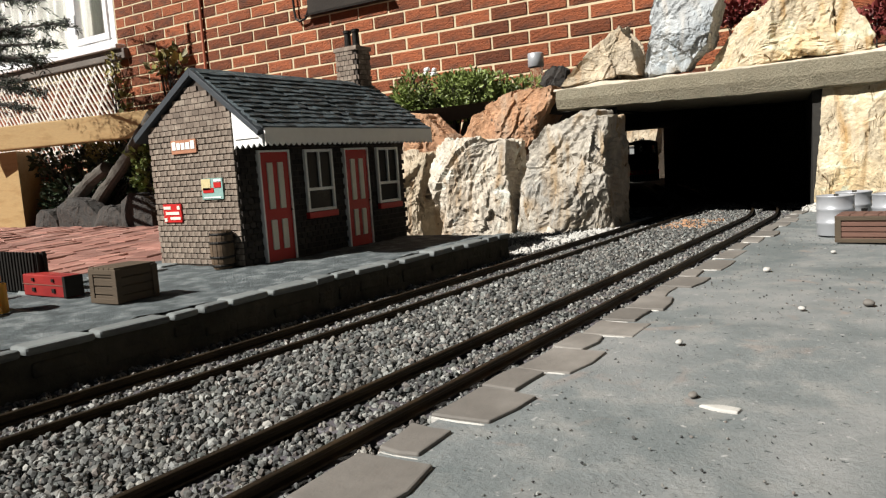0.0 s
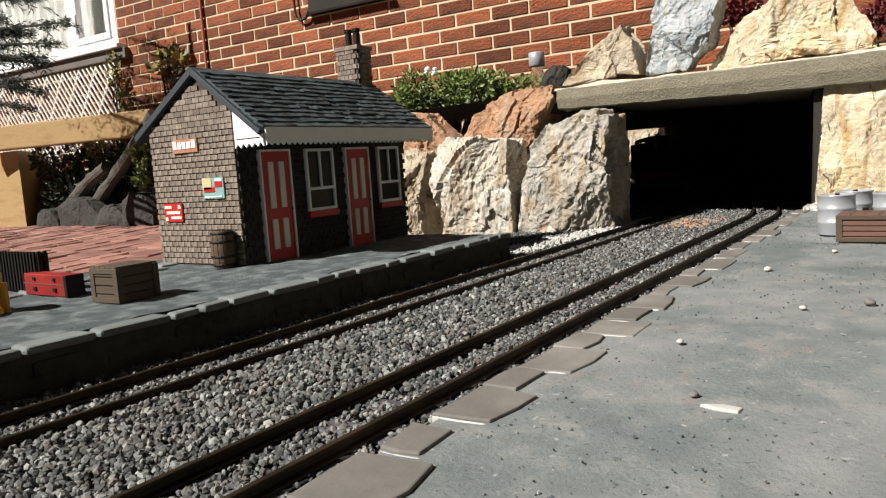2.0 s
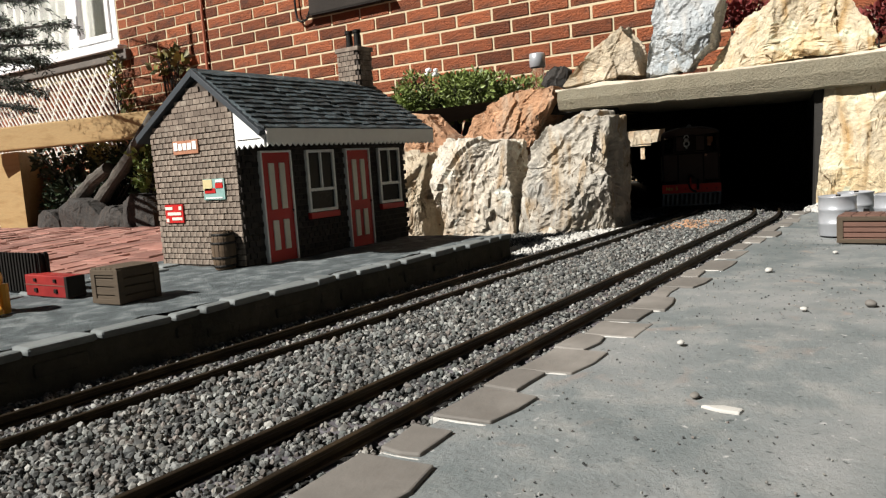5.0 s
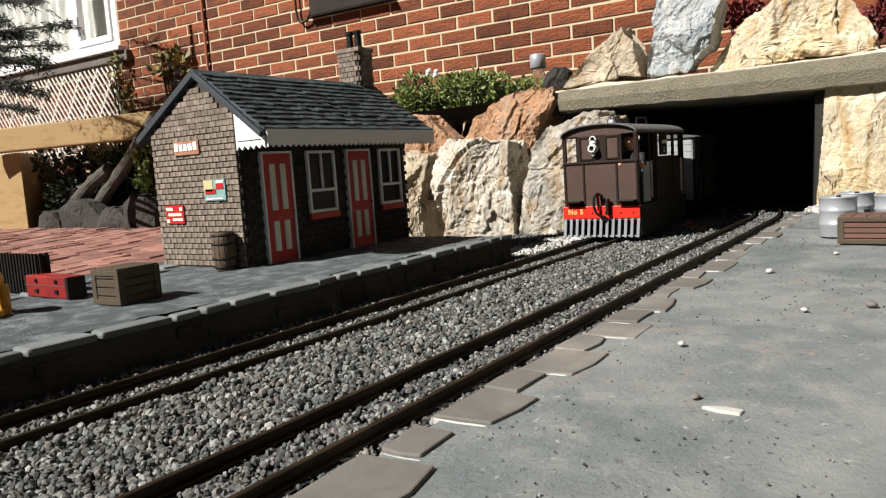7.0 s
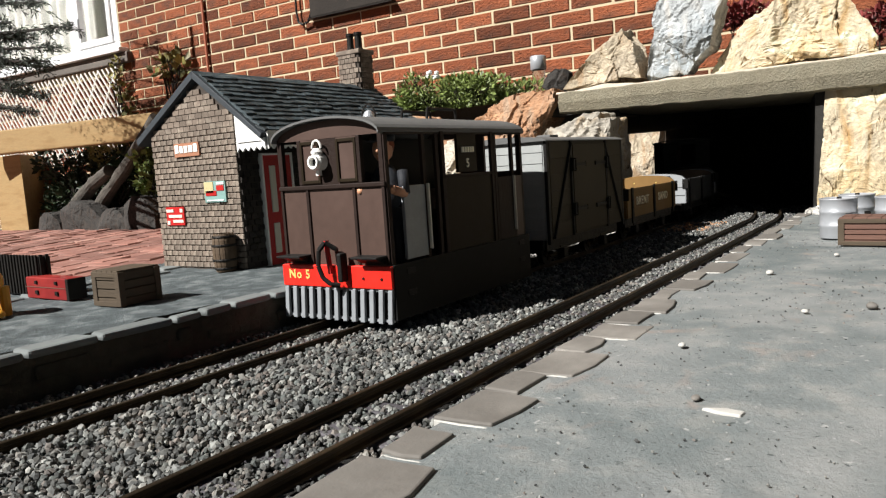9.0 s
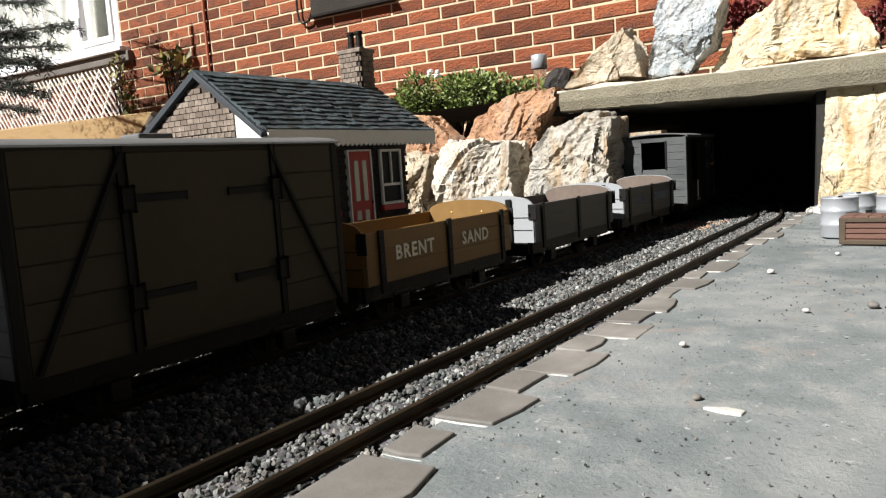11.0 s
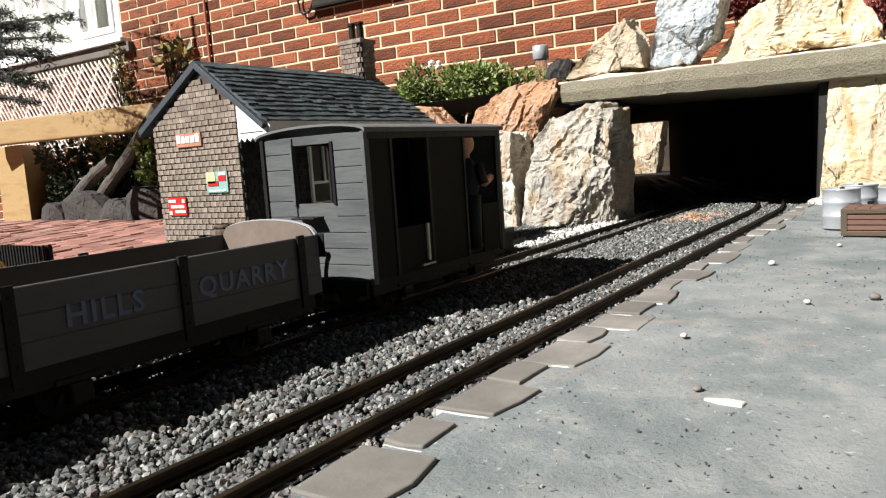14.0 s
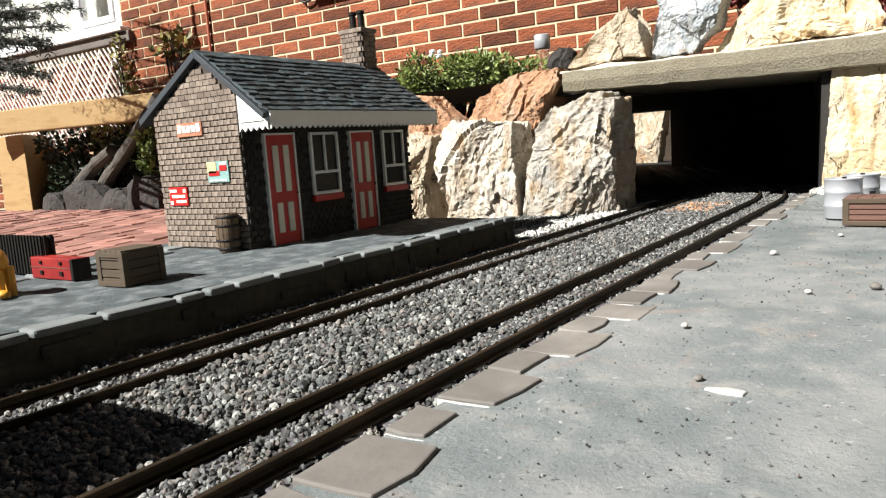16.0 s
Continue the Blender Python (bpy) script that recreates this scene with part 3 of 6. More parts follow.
lattice()


def pipe_and_box():
    p = cylinder(0.010, (-2.05, -0.02, -1.0), (-2.05, -0.02, 2.3), 10)
    ob = link("wall_pipe", p, PIPE)
    ob.matrix_basis = WALL
    tagged(ob, "thin reddish-brown pipe running up the brick wall", "pipe")
    t = thing("hose_box", "dark weathered box hung on the brick wall", "wall box", WALL)
    part("body", box(-1.04, -0.42, -0.05, -0.001, 0.195, 0.52, 0.01), BARK, t)
    part("lip", box(-1.06, -0.40, -0.06, -0.001, 0.19, 0.194), STEEL, t)
    bm = bmesh.new()
    pts = [Vector((-1.165, -0.03, 0.6)), Vector((-1.165, -0.03, 0.25)), Vector((-1.15, -0.035, 0.19)), Vector((-1.12, -0.035, 0.17)), Vector((-1.07, -0.035, 0.18)), Vector((-1.04, -0.03, 0.24)), Vector((-1.04, -0.03, 0.4))]
    for a, b in zip(pts, pts[1:]):
        cylinder(0.007, a, b, 8, bm=bm)
    ob = link("cable_loop", bm, BLACK)
    ob.matrix_basis = WALL
    tagged(ob, "black cable hanging in a loop on the wall", "cable")


pipe_and_box()


# ---- plants ----
def leaves(name, spots, mat, size, parent, seed=1, slim=0.5, label=""):
    """Many small folded leaves at these spots of (point, outward)."""
    rg = random.Random(seed)
    vs, fs = [], []
    for p, out in spots:
        s = size * rg.uniform(0.6, 1.3)
        d = (Vector(out) + Vector((rg.gauss(0, .6), rg.gauss(0, .6), rg.gauss(0, .6)))).normalized()
        side = d.cross(Vector((rg.gauss(0, 1), rg.gauss(0, 1), rg.gauss(0, 1)))).normalized()
        up = d.cross(side)
        p = Vector(p)
        k = len(vs)
        vs += [p, p + d * s * 0.5 + side * s * slim * 0.5 + up * s * 0.12, p + d * s, p + d * s * 0.5 - side * s * slim * 0.5 + up * s * 0.12]
        fs += [(k, k + 1, k + 2), (k, k + 2, k + 3)]
    me = bpy.data.meshes.new(name)
    me.from_pydata([tuple(v) for v in vs], [], fs)
    me.materials.append(mat)
    ob = new(name, me)
    ob.parent = parent
    if label:
        ob["label"] = label
    ob["kind"] = "stuff"
    return ob


def clump(rg, centre, radii, n):
    out = []
    for k in range(n):
        d = Vector((rg.gauss(0, 1), rg.gauss(0, 1), rg.gauss(0, 1))).normalized()
        r = rg.uniform(0.6, 1.05)
        out.append((Vector(centre) + Vector((d.x * radii[0] * r, d.y * radii[1] * r, d.z * radii[2] * r)), d + Vector((0, 0, 0.4))))
    return out


def bush(name, label, centres, mat, size, n, seed, base, slim=0.5):
    rg = random.Random(seed)
    t = thing(name, label, "plant", Matrix.Translation(base))
    spots, bm = [], bmesh.new()
    for c, r in centres:
        c = Vector(c) - Vector(base)
        spots += clump(rg, c, r, n)
        cylinder(max(r) * 0.06 + 0.001, (c.x * .2, c.y * .2, -0.01), c, 6, bm=bm, radius2=max(r) * 0.02)
        for k in range(5):
            d = Vector((rg.uniform(-1, 1), rg.uniform(-1, 1), rg.uniform(-.2, 1)))
            cylinder(max(r) * 0.025, c * 0.7, c + Vector((d.x * r[0], d.y * r[1], d.z * r[2])) * .7, 5, bm=bm)
    part("stem", bm, BARK, t)
    leaves("leaves", spots, mat, size, t, seed, slim)
    return t


rg = random.Random(11)
cs = []
for k in range(34):
    u = rg.uniform(-1, 1)
    cs.append(((1.6 + rg.uniform(-.12, .12), 1.02 + u * 0.17, 0.243 + rg.uniform(-.02, .065) * (1 - 0.5 * abs(u))), (0.045, 0.045, 0.032)))
shrub = bush("shrub", "low rounded shrub with small glossy green leaves", cs, LEAF, 0.0125, 300, 4, (1.6, 1.02, 0.16))
bm = bmesh.new()
for k in range(9):
    blob((1.58 + rg.uniform(-.012, .012), 1.066 + rg.uniform(-.012, .012), 0.334 + rg.uniform(-.008, .008)), (0.007, 0.007, 0.006), bm, sub=1)
tagged(link("white_flower", bm, PETAL_WHITE), "small white flower head above the shrub", "flower")
bush("climbing_plant", "climbing plant with yellowing leaves against the brick wall", [((3.45, 4.62 + .05 * k, 0.98 - 0.05 * k * k * .3), (0.03, 0.10, 0.08)) for k in range(-2, 3)], LEAF_YELLOW, 0.075, 12, 5, (3.46, 4.6, 0.3), 0.8)
bush("climbing_plant", "thin climbing plant beside the lattice on the wall", [((3.44, 5.25 + rg.uniform(-.12, .08), 0.55 + .1 * k), (0.03, 0.08, 0.06)) for k in range(6)], LEAF_YELLOW, 0.045, 28, 6, (3.45, 5.25, -0.19), 0.7)
bush("border_plant", "dark leafy border plant below the lattice, toned for shade", [((3.33 + rg.uniform(-.05, .06), 6.2 - .072 * k, 0.20 + rg.uniform(-.26, .2)), (0.08, 0.13, 0.14)) for k in range(20)], LEAF_DARK, 0.055, 150, 7, (3.25, 5.5, -0.19), 0.6)
bush("border_plant", "yellow-green border plant below the timber rail", [((3.35 + rg.uniform(-.03, .03), 5.58 - .07 * k, 0.36 + rg.uniform(-.15, .10)), (0.05, 0.09, 0.09)) for k in range(10)], LEAF_YELLOW, 0.036, 70, 8, (3.3, 4.85, -0.19), 0.7)
bush("border_plant", "bright green leaves beside the station building", [((3.24, 4.66 + .05 * (k % 3), 0.06 + .05 * k), (0.06, 0.09, 0.07)) for k in range(6)], LEAF, 0.055, 45, 9, (3.2, 4.6, -0.19), 0.7)
bush("stonecrop", "red-leaved stonecrop growing behind the top stones", [((1.33, 0.272 + .02 * k, 0.318), (0.02, 0.018, 0.018)) for k in (-1, 0, 1)], PETAL, 0.012, 120, 10, (1.33, 0.272, 0.2), 0.7)
bush("stonecrop", "red and green stonecrop beside the top stones", [((1.33, 0.075 + .02 * k, 0.275 - .01 * k), (0.02, 0.018, 0.022)) for k in (-1, 0, 1)], PETAL, 0.012, 120, 12, (1.33, 0.075, 0.2), 0.7)


def conifer():
    rg = random.Random(21)
    t = thing("conifer", "dark drooping conifer beside the patio", "tree", Matrix.Translation((2.2, 5.1, -0.2)))
    part("trunk", cylinder(0.05, (0, 0, 0), (0, 0, 2.75), 10, radius2=0.015), BARK, t)
    spots = []
    tips = [(3.64, 0.93), (3.85, 0.86), (3.93, 0.80), (4.02, 1.13), (4.2, 0.56), (4.25, 1.05), (4.1, 0.95), (4.3, 0.72), (4.1, 0.80), (4.3, 1.25), (4.0, 1.3), (4.22, 0.66)]
    for y, z in tips:
        a, b = Vector((0, 0, z + 0.36)), Vector((rg.uniform(-.1, .1), y - 5.1, z + 0.2))
        part("limb", cylinder(0.014, a, b, 6, radius2=0.004), BARK, t)
        for k in range(26):
            u = rg.uniform(0.25, 1)
            p = a.lerp(b, u)
            for j in range(20):
                spots.append((p + Vector((rg.gauss(0, .014), rg.gauss(0, .014), rg.gauss(0, .012))), (b - a).normalized() * 1.2 + Vector((rg.gauss(0, .5), rg.gauss(0, .5), -0.3))))
            if rg.random() < .35:
                q = p + Vector((rg.uniform(-.1, .1), -0.10 * rg.random(), rg.uniform(-.10, .02)))
                for j in range(14):
                    spots.append((p.lerp(q, rg.random()), (q - p).normalized()))
    # Upper limbs, out of view, added to dapple the wall with shade.
    for k in range(18):
        a = Vector((0, 0, 1.62 + 0.95 * k / 18))
        w = rg.uniform(-0.9, 1.9)
        b = a + Vector((math.sin(w - 0.5) * 0.35, math.cos(w - 0.5) * rg.uniform(0.6, 1.15), rg.uniform(-.12, .05)))
        part("limb", cylinder(0.013, a, b, 6, radius2=0.004), BARK, t)
        for q in range(48):
            c = a.lerp(b, rg.uniform(0.12, 1)) + Vector((rg.gauss(0, .06), rg.gauss(0, .06), rg.gauss(-.02, .03)))
            for n in range(6):
                spots.append((c + Vector((rg.gauss(0, .016), rg.gauss(0, .016), rg.gauss(0, .012))), (b - a).normalized() + Vector((rg.gauss(0, .5), rg.gauss(0, .5), -0.3))))
    leaves("needles", spots, NEEDLE, 0.036, t, 3, 0.14)


conifer()


# ---- tunnel and its stones ----
def tunnel():
    t = thing("tunnel_lining", "dark cement tunnel lining", "tunnel")
    tagged(t, kind="structure")
    # Beyond x = 1.69 the left wall is unseen, added to block the sun.
    left = [(1.068, 0.394), (1.69, 0.607), (2.38, 0.860), (2.38, 0.92), (1.69, 0.655), (1.068, 0.45)]
    right = [(1.07, 0.132), (1.52, 0.20), (2.37, 0.722), (2.37, 0.66), (1.55, 0.12), (1.07, 0.08)]
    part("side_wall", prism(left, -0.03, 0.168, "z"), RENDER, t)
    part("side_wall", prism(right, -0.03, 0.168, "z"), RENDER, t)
    # Dark block added past the exit to cover the sunlit house wall.
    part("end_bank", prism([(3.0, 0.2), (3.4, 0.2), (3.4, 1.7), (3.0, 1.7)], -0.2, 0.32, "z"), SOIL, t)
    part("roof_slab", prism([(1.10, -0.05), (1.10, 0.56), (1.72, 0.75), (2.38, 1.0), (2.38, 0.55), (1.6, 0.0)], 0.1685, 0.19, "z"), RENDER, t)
    part("floor", prism([(1.0, 0.1), (1.0, 0.5), (1.69, 0.65), (2.38, 1.1), (2.9, 1.3), (2.9, 0.6), (1.6, 0.1)], -0.03, -0.0098, "z"), SHADE_BED, t)


tunnel()


def lintel():
    bm = bmesh.new()
    ny = 70
    rows = []
    for k in range(ny + 1):
        y = -0.12 + (0.482 + 0.12) * k / ny
        j = lambda s: 0.0016 * noise.noise(Vector((y * 40, s, 0)))
        top, bot = 0.196 + 0.004 * (y > 0) + j(1), 0.163 + 0.006 * max(0, (y - 0.2)) / 0.28 + j(2)
        rows.append([bm.verts.new(v) for v in ((1.052 + j(3), y, bot + .002), (1.048 + j(4), y, (top + bot) / 2), (1.051 + j(5), y, top - .002), (1.056, y, top), (1.32, y, top), (1.32, y, bot), (1.056, y, bot))])
    for a, b in zip(rows, rows[1:]):
        for k in range(7):
            bm.faces.new((a[k], a[(k + 1) % 7], b[(k + 1) % 7], b[k]))
    bm.faces.new(rows[0])
    bm.faces.new(rows[-1][::-1])
    bmesh.ops.recalc_face_normals(bm, faces=bm.faces)
    tagged(link("lintel", bm, LINTEL), "rough cast concrete lintel over the tunnel mouth", "lintel")


lintel()


def bedding():
    bm = bmesh.new()
    rows = []
    for k in range(91):
        y = 0.035 + 0.455 * k / 90
        h = 0.004 + 0.005 * abs(noise.noise(Vector((y * 30, 1, 0)))) + 0.006 * max(0, noise.noise(Vector((y * 11, 5, 0))))
        f = 1.056 + 0.006 * noise.noise(Vector((y * 22, 9, 0)))
        rows.append([bm.verts.new(p) for p in ((f, y, 0.199), (f + .003, y, 0.199 + h * .7), (f + .02, y, 0.199 + h), (1.16, y, 0.199 + h * 1.3), (1.16, y, 0.195))])
    for a, b in zip(rows, rows[1:]):
        for k in range(4):
            bm.faces.new((a[k], a[k + 1], b[k + 1], b[k]))
    tagged(link("bedding_mortar", bm, material("bedding_mortar", (0.52, 0.45, 0.35), 0.9, grain=120, vary=0.35, bump=0.9, depth=0.003), smooth=True), "crumbly cream mortar bed under the top stones", "mortar", kind="structure")


bedding()
ROCKS = [
    ([(0.366, 0.161), (0.415, 0.163), (0.428, 0.158), (0.462, 0.149), (0.487, 0.114), (0.513, 0.062), (0.518, -0.035), (0.430, -0.035), (0.366, -0.035)], 1.00, 0.14, STONE_GREY, "tall rough grey-cream stone beside the tunnel mouth", 0.010),
    ([(0.645, 0.134), (0.595, 0.140), (0.510, 0.135), (0.506, 0.070), (0.511, -0.035), (0.630, -0.035), (0.638, 0.054), (0.647, 0.110)], 0.97, 0.13, STONE_PALE, "pale cream block of broken stone in the rock wall", 0.010),
    ([(0.750, 0.128), (0.664, 0.134), (0.659, 0.060), (0.663, -0.035), (0.750, -0.035)], 0.97, 0.12, STONE_CREAM, "cream layered stone behind the station building", 0.012),
    ([(0.690, 0.145), (0.667, 0.178), (0.614, 0.197), (0.578, 0.211), (0.506, 0.212), (0.499, 0.192), (0.519, 0.160), (0.547, 0.112), (0.620, 0.095)], 1.12, 0.12, STONE_ORANGE, "orange-brown rough stone above the rock wall", 0.009),
    ([(0.770, 0.195), (0.715, 0.187), (0.675, 0.142), (0.690, 0.10), (0.790, 0.10)], 1.06, 0.08, STONE_ORANGE, "brown stone behind the station roof", 0.006),
    ([(0.497, 0.206), (0.431, 0.264), (0.388, 0.291), (0.366, 0.266), (0.357, 0.206)], 1.10, 0.07, STONE_CREAM, "cream wedge of stone on the concrete lintel", 0.006),
    ([(0.366, 0.205), (0.342, 0.320), (0.325, 0.336), (0.240, 0.320), (0.262, 0.241), (0.298, 0.205)], 1.10, 0.08, STONE_BLUE, "blue-grey crystalline stone on the concrete lintel", 0.007),
    ([(0.275, 0.205), (0.245, 0.256), (0.196, 0.287), (0.161, 0.305), (0.092, 0.288), (0.068, 0.243), (0.052, 0.203), (0.162, 0.203)], 1.12, 0.09, STONE_BUFF, "broad cream and ochre stone on the concrete lintel", 0.008),
    ([(0.118, 0.200), (0.129, 0.06), (0.137, -0.020), (0.020, -0.020), (0.020, 0.200)], 1.09, 0.10, STONE_BUFF, "upright buff sandstone slab beside the tunnel mouth", 0.005),
    ([(0.028, 0.169), (0.028, 0.0), (-0.10, 0.0), (-0.10, 0.169)], 1.08, 0.10, STONE_BUFF, "upright buff sandstone slab in the tunnel front", 0.005),
    ([(0.580, 0.225), (0.570, 0.252), (0.548, 0.262), (0.526, 0.248), (0.530, 0.215), (0.560, 0.205)], 1.20, 0.05, STONE_DARK, "small dark brown stone behind the rock wall", 0.004),
    ([(0.995, -0.03), (0.985, 0.195), (0.90, 0.20), (0.862, 0.187), (0.878, 0.05), (0.90, -0.03)], 2.80, 0.12, STONE_CREAM, "pale stone slab beyond the far end of the tunnel", 0.008),
]
for k, (o, x, th, mt, lb, ro) in enumerate(ROCKS):
    rock("rock", [(a, b) for a, b in o], x, th, mt, lb, k + 3, ro, facets=6, sub=5 if k in (4, 9, 10, 11) else 6)
# Border stones carry the shade they stand in as a darker colour.
for k, (y, z, w, h) in enumerate([(5.86, -0.12, .17, .08), (5.42, -0.09, .27, .13), (4.98, -0.12, .21, .09), (4.66, -0.08, .17, .13)]):
    o = [(y + w, z - h), (y + w * 0.8, z + h * .5), (y + w * .2, z + h), (y - w * .5, z + h * .8), (y - w, z - h * .1), (y - w, z - h)]
    rock("border_stone", o, 3.14, 0.2, STONE_DARK, "dark rounded border stone at the edge of the patio, toned for shade", 31 + k, 0.006, 4, sub=5)


def log(pts, r0, r1, label):
    """A bent, tapered, knotty length of trunk along these points."""
    bm, rings, n = bmesh.new(), [], 24
    for k in range(n + 1):
        u = k / n * (len(pts) - 1)
        a = min(int(u), len(pts) - 2)
        p, d = pts[a].lerp(pts[a + 1], u - a), (pts[a + 1] - pts[a]).normalized()
        side = d.cross(Vector((1, 0, 0))).normalized()
        up, r = d.cross(side), r0 + (r1 - r0) * k / n
        rings.append([bm.verts.new(p + (side * math.cos(w) + up * math.sin(w)) * r * (1 + 0.22 * noise.noise(p * 11 + Vector((math.cos(w), math.sin(w), 0))))) for w in [math.tau * q / 14 for q in range(14)]])
    for a, b in zip(rings, rings[1:]):
        for q in range(14):
            bm.faces.new((a[q], a[(q + 1) % 14], b[(q + 1) % 14], b[q]))
    bm.faces.new(rings[0][::-1])
    bm.faces.new(rings[-1])
    tagged(link("leaning_log", bm, LOG_BARK), label, "log")


LOG_BARK = material("weathered_log", (0.085, 0.075, 0.062), 0.9, grain=60, vary=0.5, bump=0.8, depth=0.006, stain=(0.030, 0.026, 0.021))
log([Vector((3.20, 4.50, 0.575)), Vector((3.21, 4.92, 0.262)), Vector((3.22, 5.22, 0.070)), Vector((3.24, 5.58, -0.19))], .040, .055, "grey weathered log leaning up from the border stones")
log([Vector((3.18, 5.10, 0.245)), Vector((3.20, 5.36, 0.155)), Vector((3.22, 5.62, 0.02)), Vector((3.24, 5.90, -0.19))], .045, .065, "dark broken log lying among the border stones")


def solar_lamp():
    t = thing("solar_lamp", "small steel-capped solar garden light on a stake", "garden light", Matrix.Translation((2.0, 0.977, 0.17)))
    part("cap", lathe([(0.021, 0.195), (0.0235, 0.197), (0.0235, 0.233), (0.021, 0.236)]), ZINC, t, smooth=True)
    part("tube", lathe([(0.019, 0.13), (0.019, 0.195)]), CLEAR, t, "clear plastic tube")
    part("stake", cylinder(0.008, (0, 0, -0.02), (0, 0, 0.13), 10), ZINC, t)


solar_lamp()


# ---- platforms ----
def concrete_platform():
    bm = bmesh.new()
    xs, ys = np.linspace(-0.06, 1.33, 300), np.linspace(-0.12, 0.1385, 70)
    calm = lambda y: 0.25 + 0.75 * min(1, max(0, (0.112 - y) / 0.03))
    grid = [[bm.verts.new((x, y, 0.0133 + calm(y) * (0.0007 * noise.fractal(Vector((x * 14, y * 14, 1)), 0.9, 2, 4) + 0.0012 * noise.noise(Vector((x * 5, y * 5, 4)))))) for y in ys] for x in xs]
    for a, b in zip(grid, grid[1:]):
        for k in range(len(ys) - 1):
            bm.faces.new((a[k], b[k], b[k + 1], a[k + 1]))
    tagged(link("platform_concrete", bm, CONCRETE, smooth=True), "worn grey-green trowelled concrete platform", "platform", kind="structure")
    base = link("platform_base", box(-0.06, 1.33, -0.12, 0.1335, -0.03, 0.0105), CONCRETE)
    tagged(base, "concrete core under the platform surface", "platform", kind="structure")
    rnd = random.Random(9)
    edging = [(.030, .030, .022), (.063, .028, .017), (.094, .031, .024), (.128, .033, .030), (.165, .023, .017), (.197, .033, .026), (.232, .025, .015), (.258, .035, .027), (.2935, .027, .016),
              (.3225, .029, .027), (.3525, .029, .018), (.3825, .035, .022), (.418, .033, .012), (.4525, .035, .022), (.490, .029, .013), (.5215, .046, .021), (.578, .047, .017)]
    edging += [(.631 + .045 * k, .041, .013 + .004 * (k % 3)) for k in range(8)]
    for x, ln, depth in edging:
        j = lambda a: rnd.uniform(-a, a)
        near, far = 0.1415 + j(.0015), 0.1425 + j(.0015)
        o = [(x + j(.001), near), (x + ln * .5, (near + far) / 2 + j(.0012)), (x + ln - .0008 + j(.0008), far), (x + ln - .0008 + j(.0012), far - depth * .5), (x + ln - .001 + j(.0016), far - depth * rnd.uniform(.85, 1)), (x + ln * .5, far - depth * rnd.uniform(.92, 1.04)), (x + .0005 + j(.0016), near - depth * rnd.uniform(.85, 1)), (x + j(.001), near - depth * .5)]
        link("edging_stone", prism(o, -0.012, 0.0143 + j(.0005), "z", 0.0007), KERB, base)
        if rnd.random() < 0.75:
            w = rnd.uniform(.0009, .0019)
            a, b = near - depth * rnd.uniform(-.02, .15), near - depth * rnd.uniform(.5, .95)
            q = [(x - .0005, a), (x - .0002, (a + b) / 2), (x + .0002, b), (x - w * .5, b + .001), (x - w, (a + b) / 2 + j(.002)), (x - w * .7, a)]
            part("pointing", prism(q, 0.0, 0.0140 + j(.0004), "z", 0.0005), POINTING, base, "crumbly white mortar joint")
    spots = []
    for k in range(2200):
        spots.append((rnd.uniform(0.08, 0.9), rnd.uniform(-0.05, 0.120), 0.0137, rnd.choice((0.0003, 0.0003, 0.0004, 0.0005, 0.0007))))
    chips("grit", spots, BALLAST, "scattered grit on the concrete platform", "grit")
    for x, y, s, mt, lb in ((0.519, 0.092, .0032, POINTING, "white pebble"), (0.61, 0.062, .0026, POINTING, "white pebble"), (0.42, 0.027, .0036, KERB, "brown pebble"), (0.40, 0.055, .0022, POINTING, "white pebble"), (0.247, 0.068, .002, KERB, "brown pebble"), (0.315, 0.092, .0022, POINTING, "white pebble")):
        b = blob((0, 0, 0), (s, s * .8, s * .5), sub=2)
        for v in b.verts:
            v.co *= 1 + 0.3 * noise.noise(v.co * 400 + Vector((x * 90, 0, 0)))
        ob = link("pebble", b, mt, smooth=True)
        ob.location = (x, y, 0.0145 + s * 0.25)
        tagged(ob, lb + " lying on the concrete platform", "pebble")
    b = prism([(0.2385, 0.0640), (0.2360, 0.0575), (0.2355, 0.0510), (0.2400, 0.0505), (0.2412, 0.0570)], 0.0128, 0.0149, "z", 0.0006)
    tagged(link("stone_chip", b, POINTING), "flat white chip of stone on the concrete platform", "stone chip")
    b = prism([(0.137, 0.0475), (0.135, 0.043), (0.140, 0.0425)], 0.0132, 0.0155, "z", 0.0005)
    tagged(link("stone_chip", b, POINTING), "small white chip of stone on the concrete platform", "stone chip")


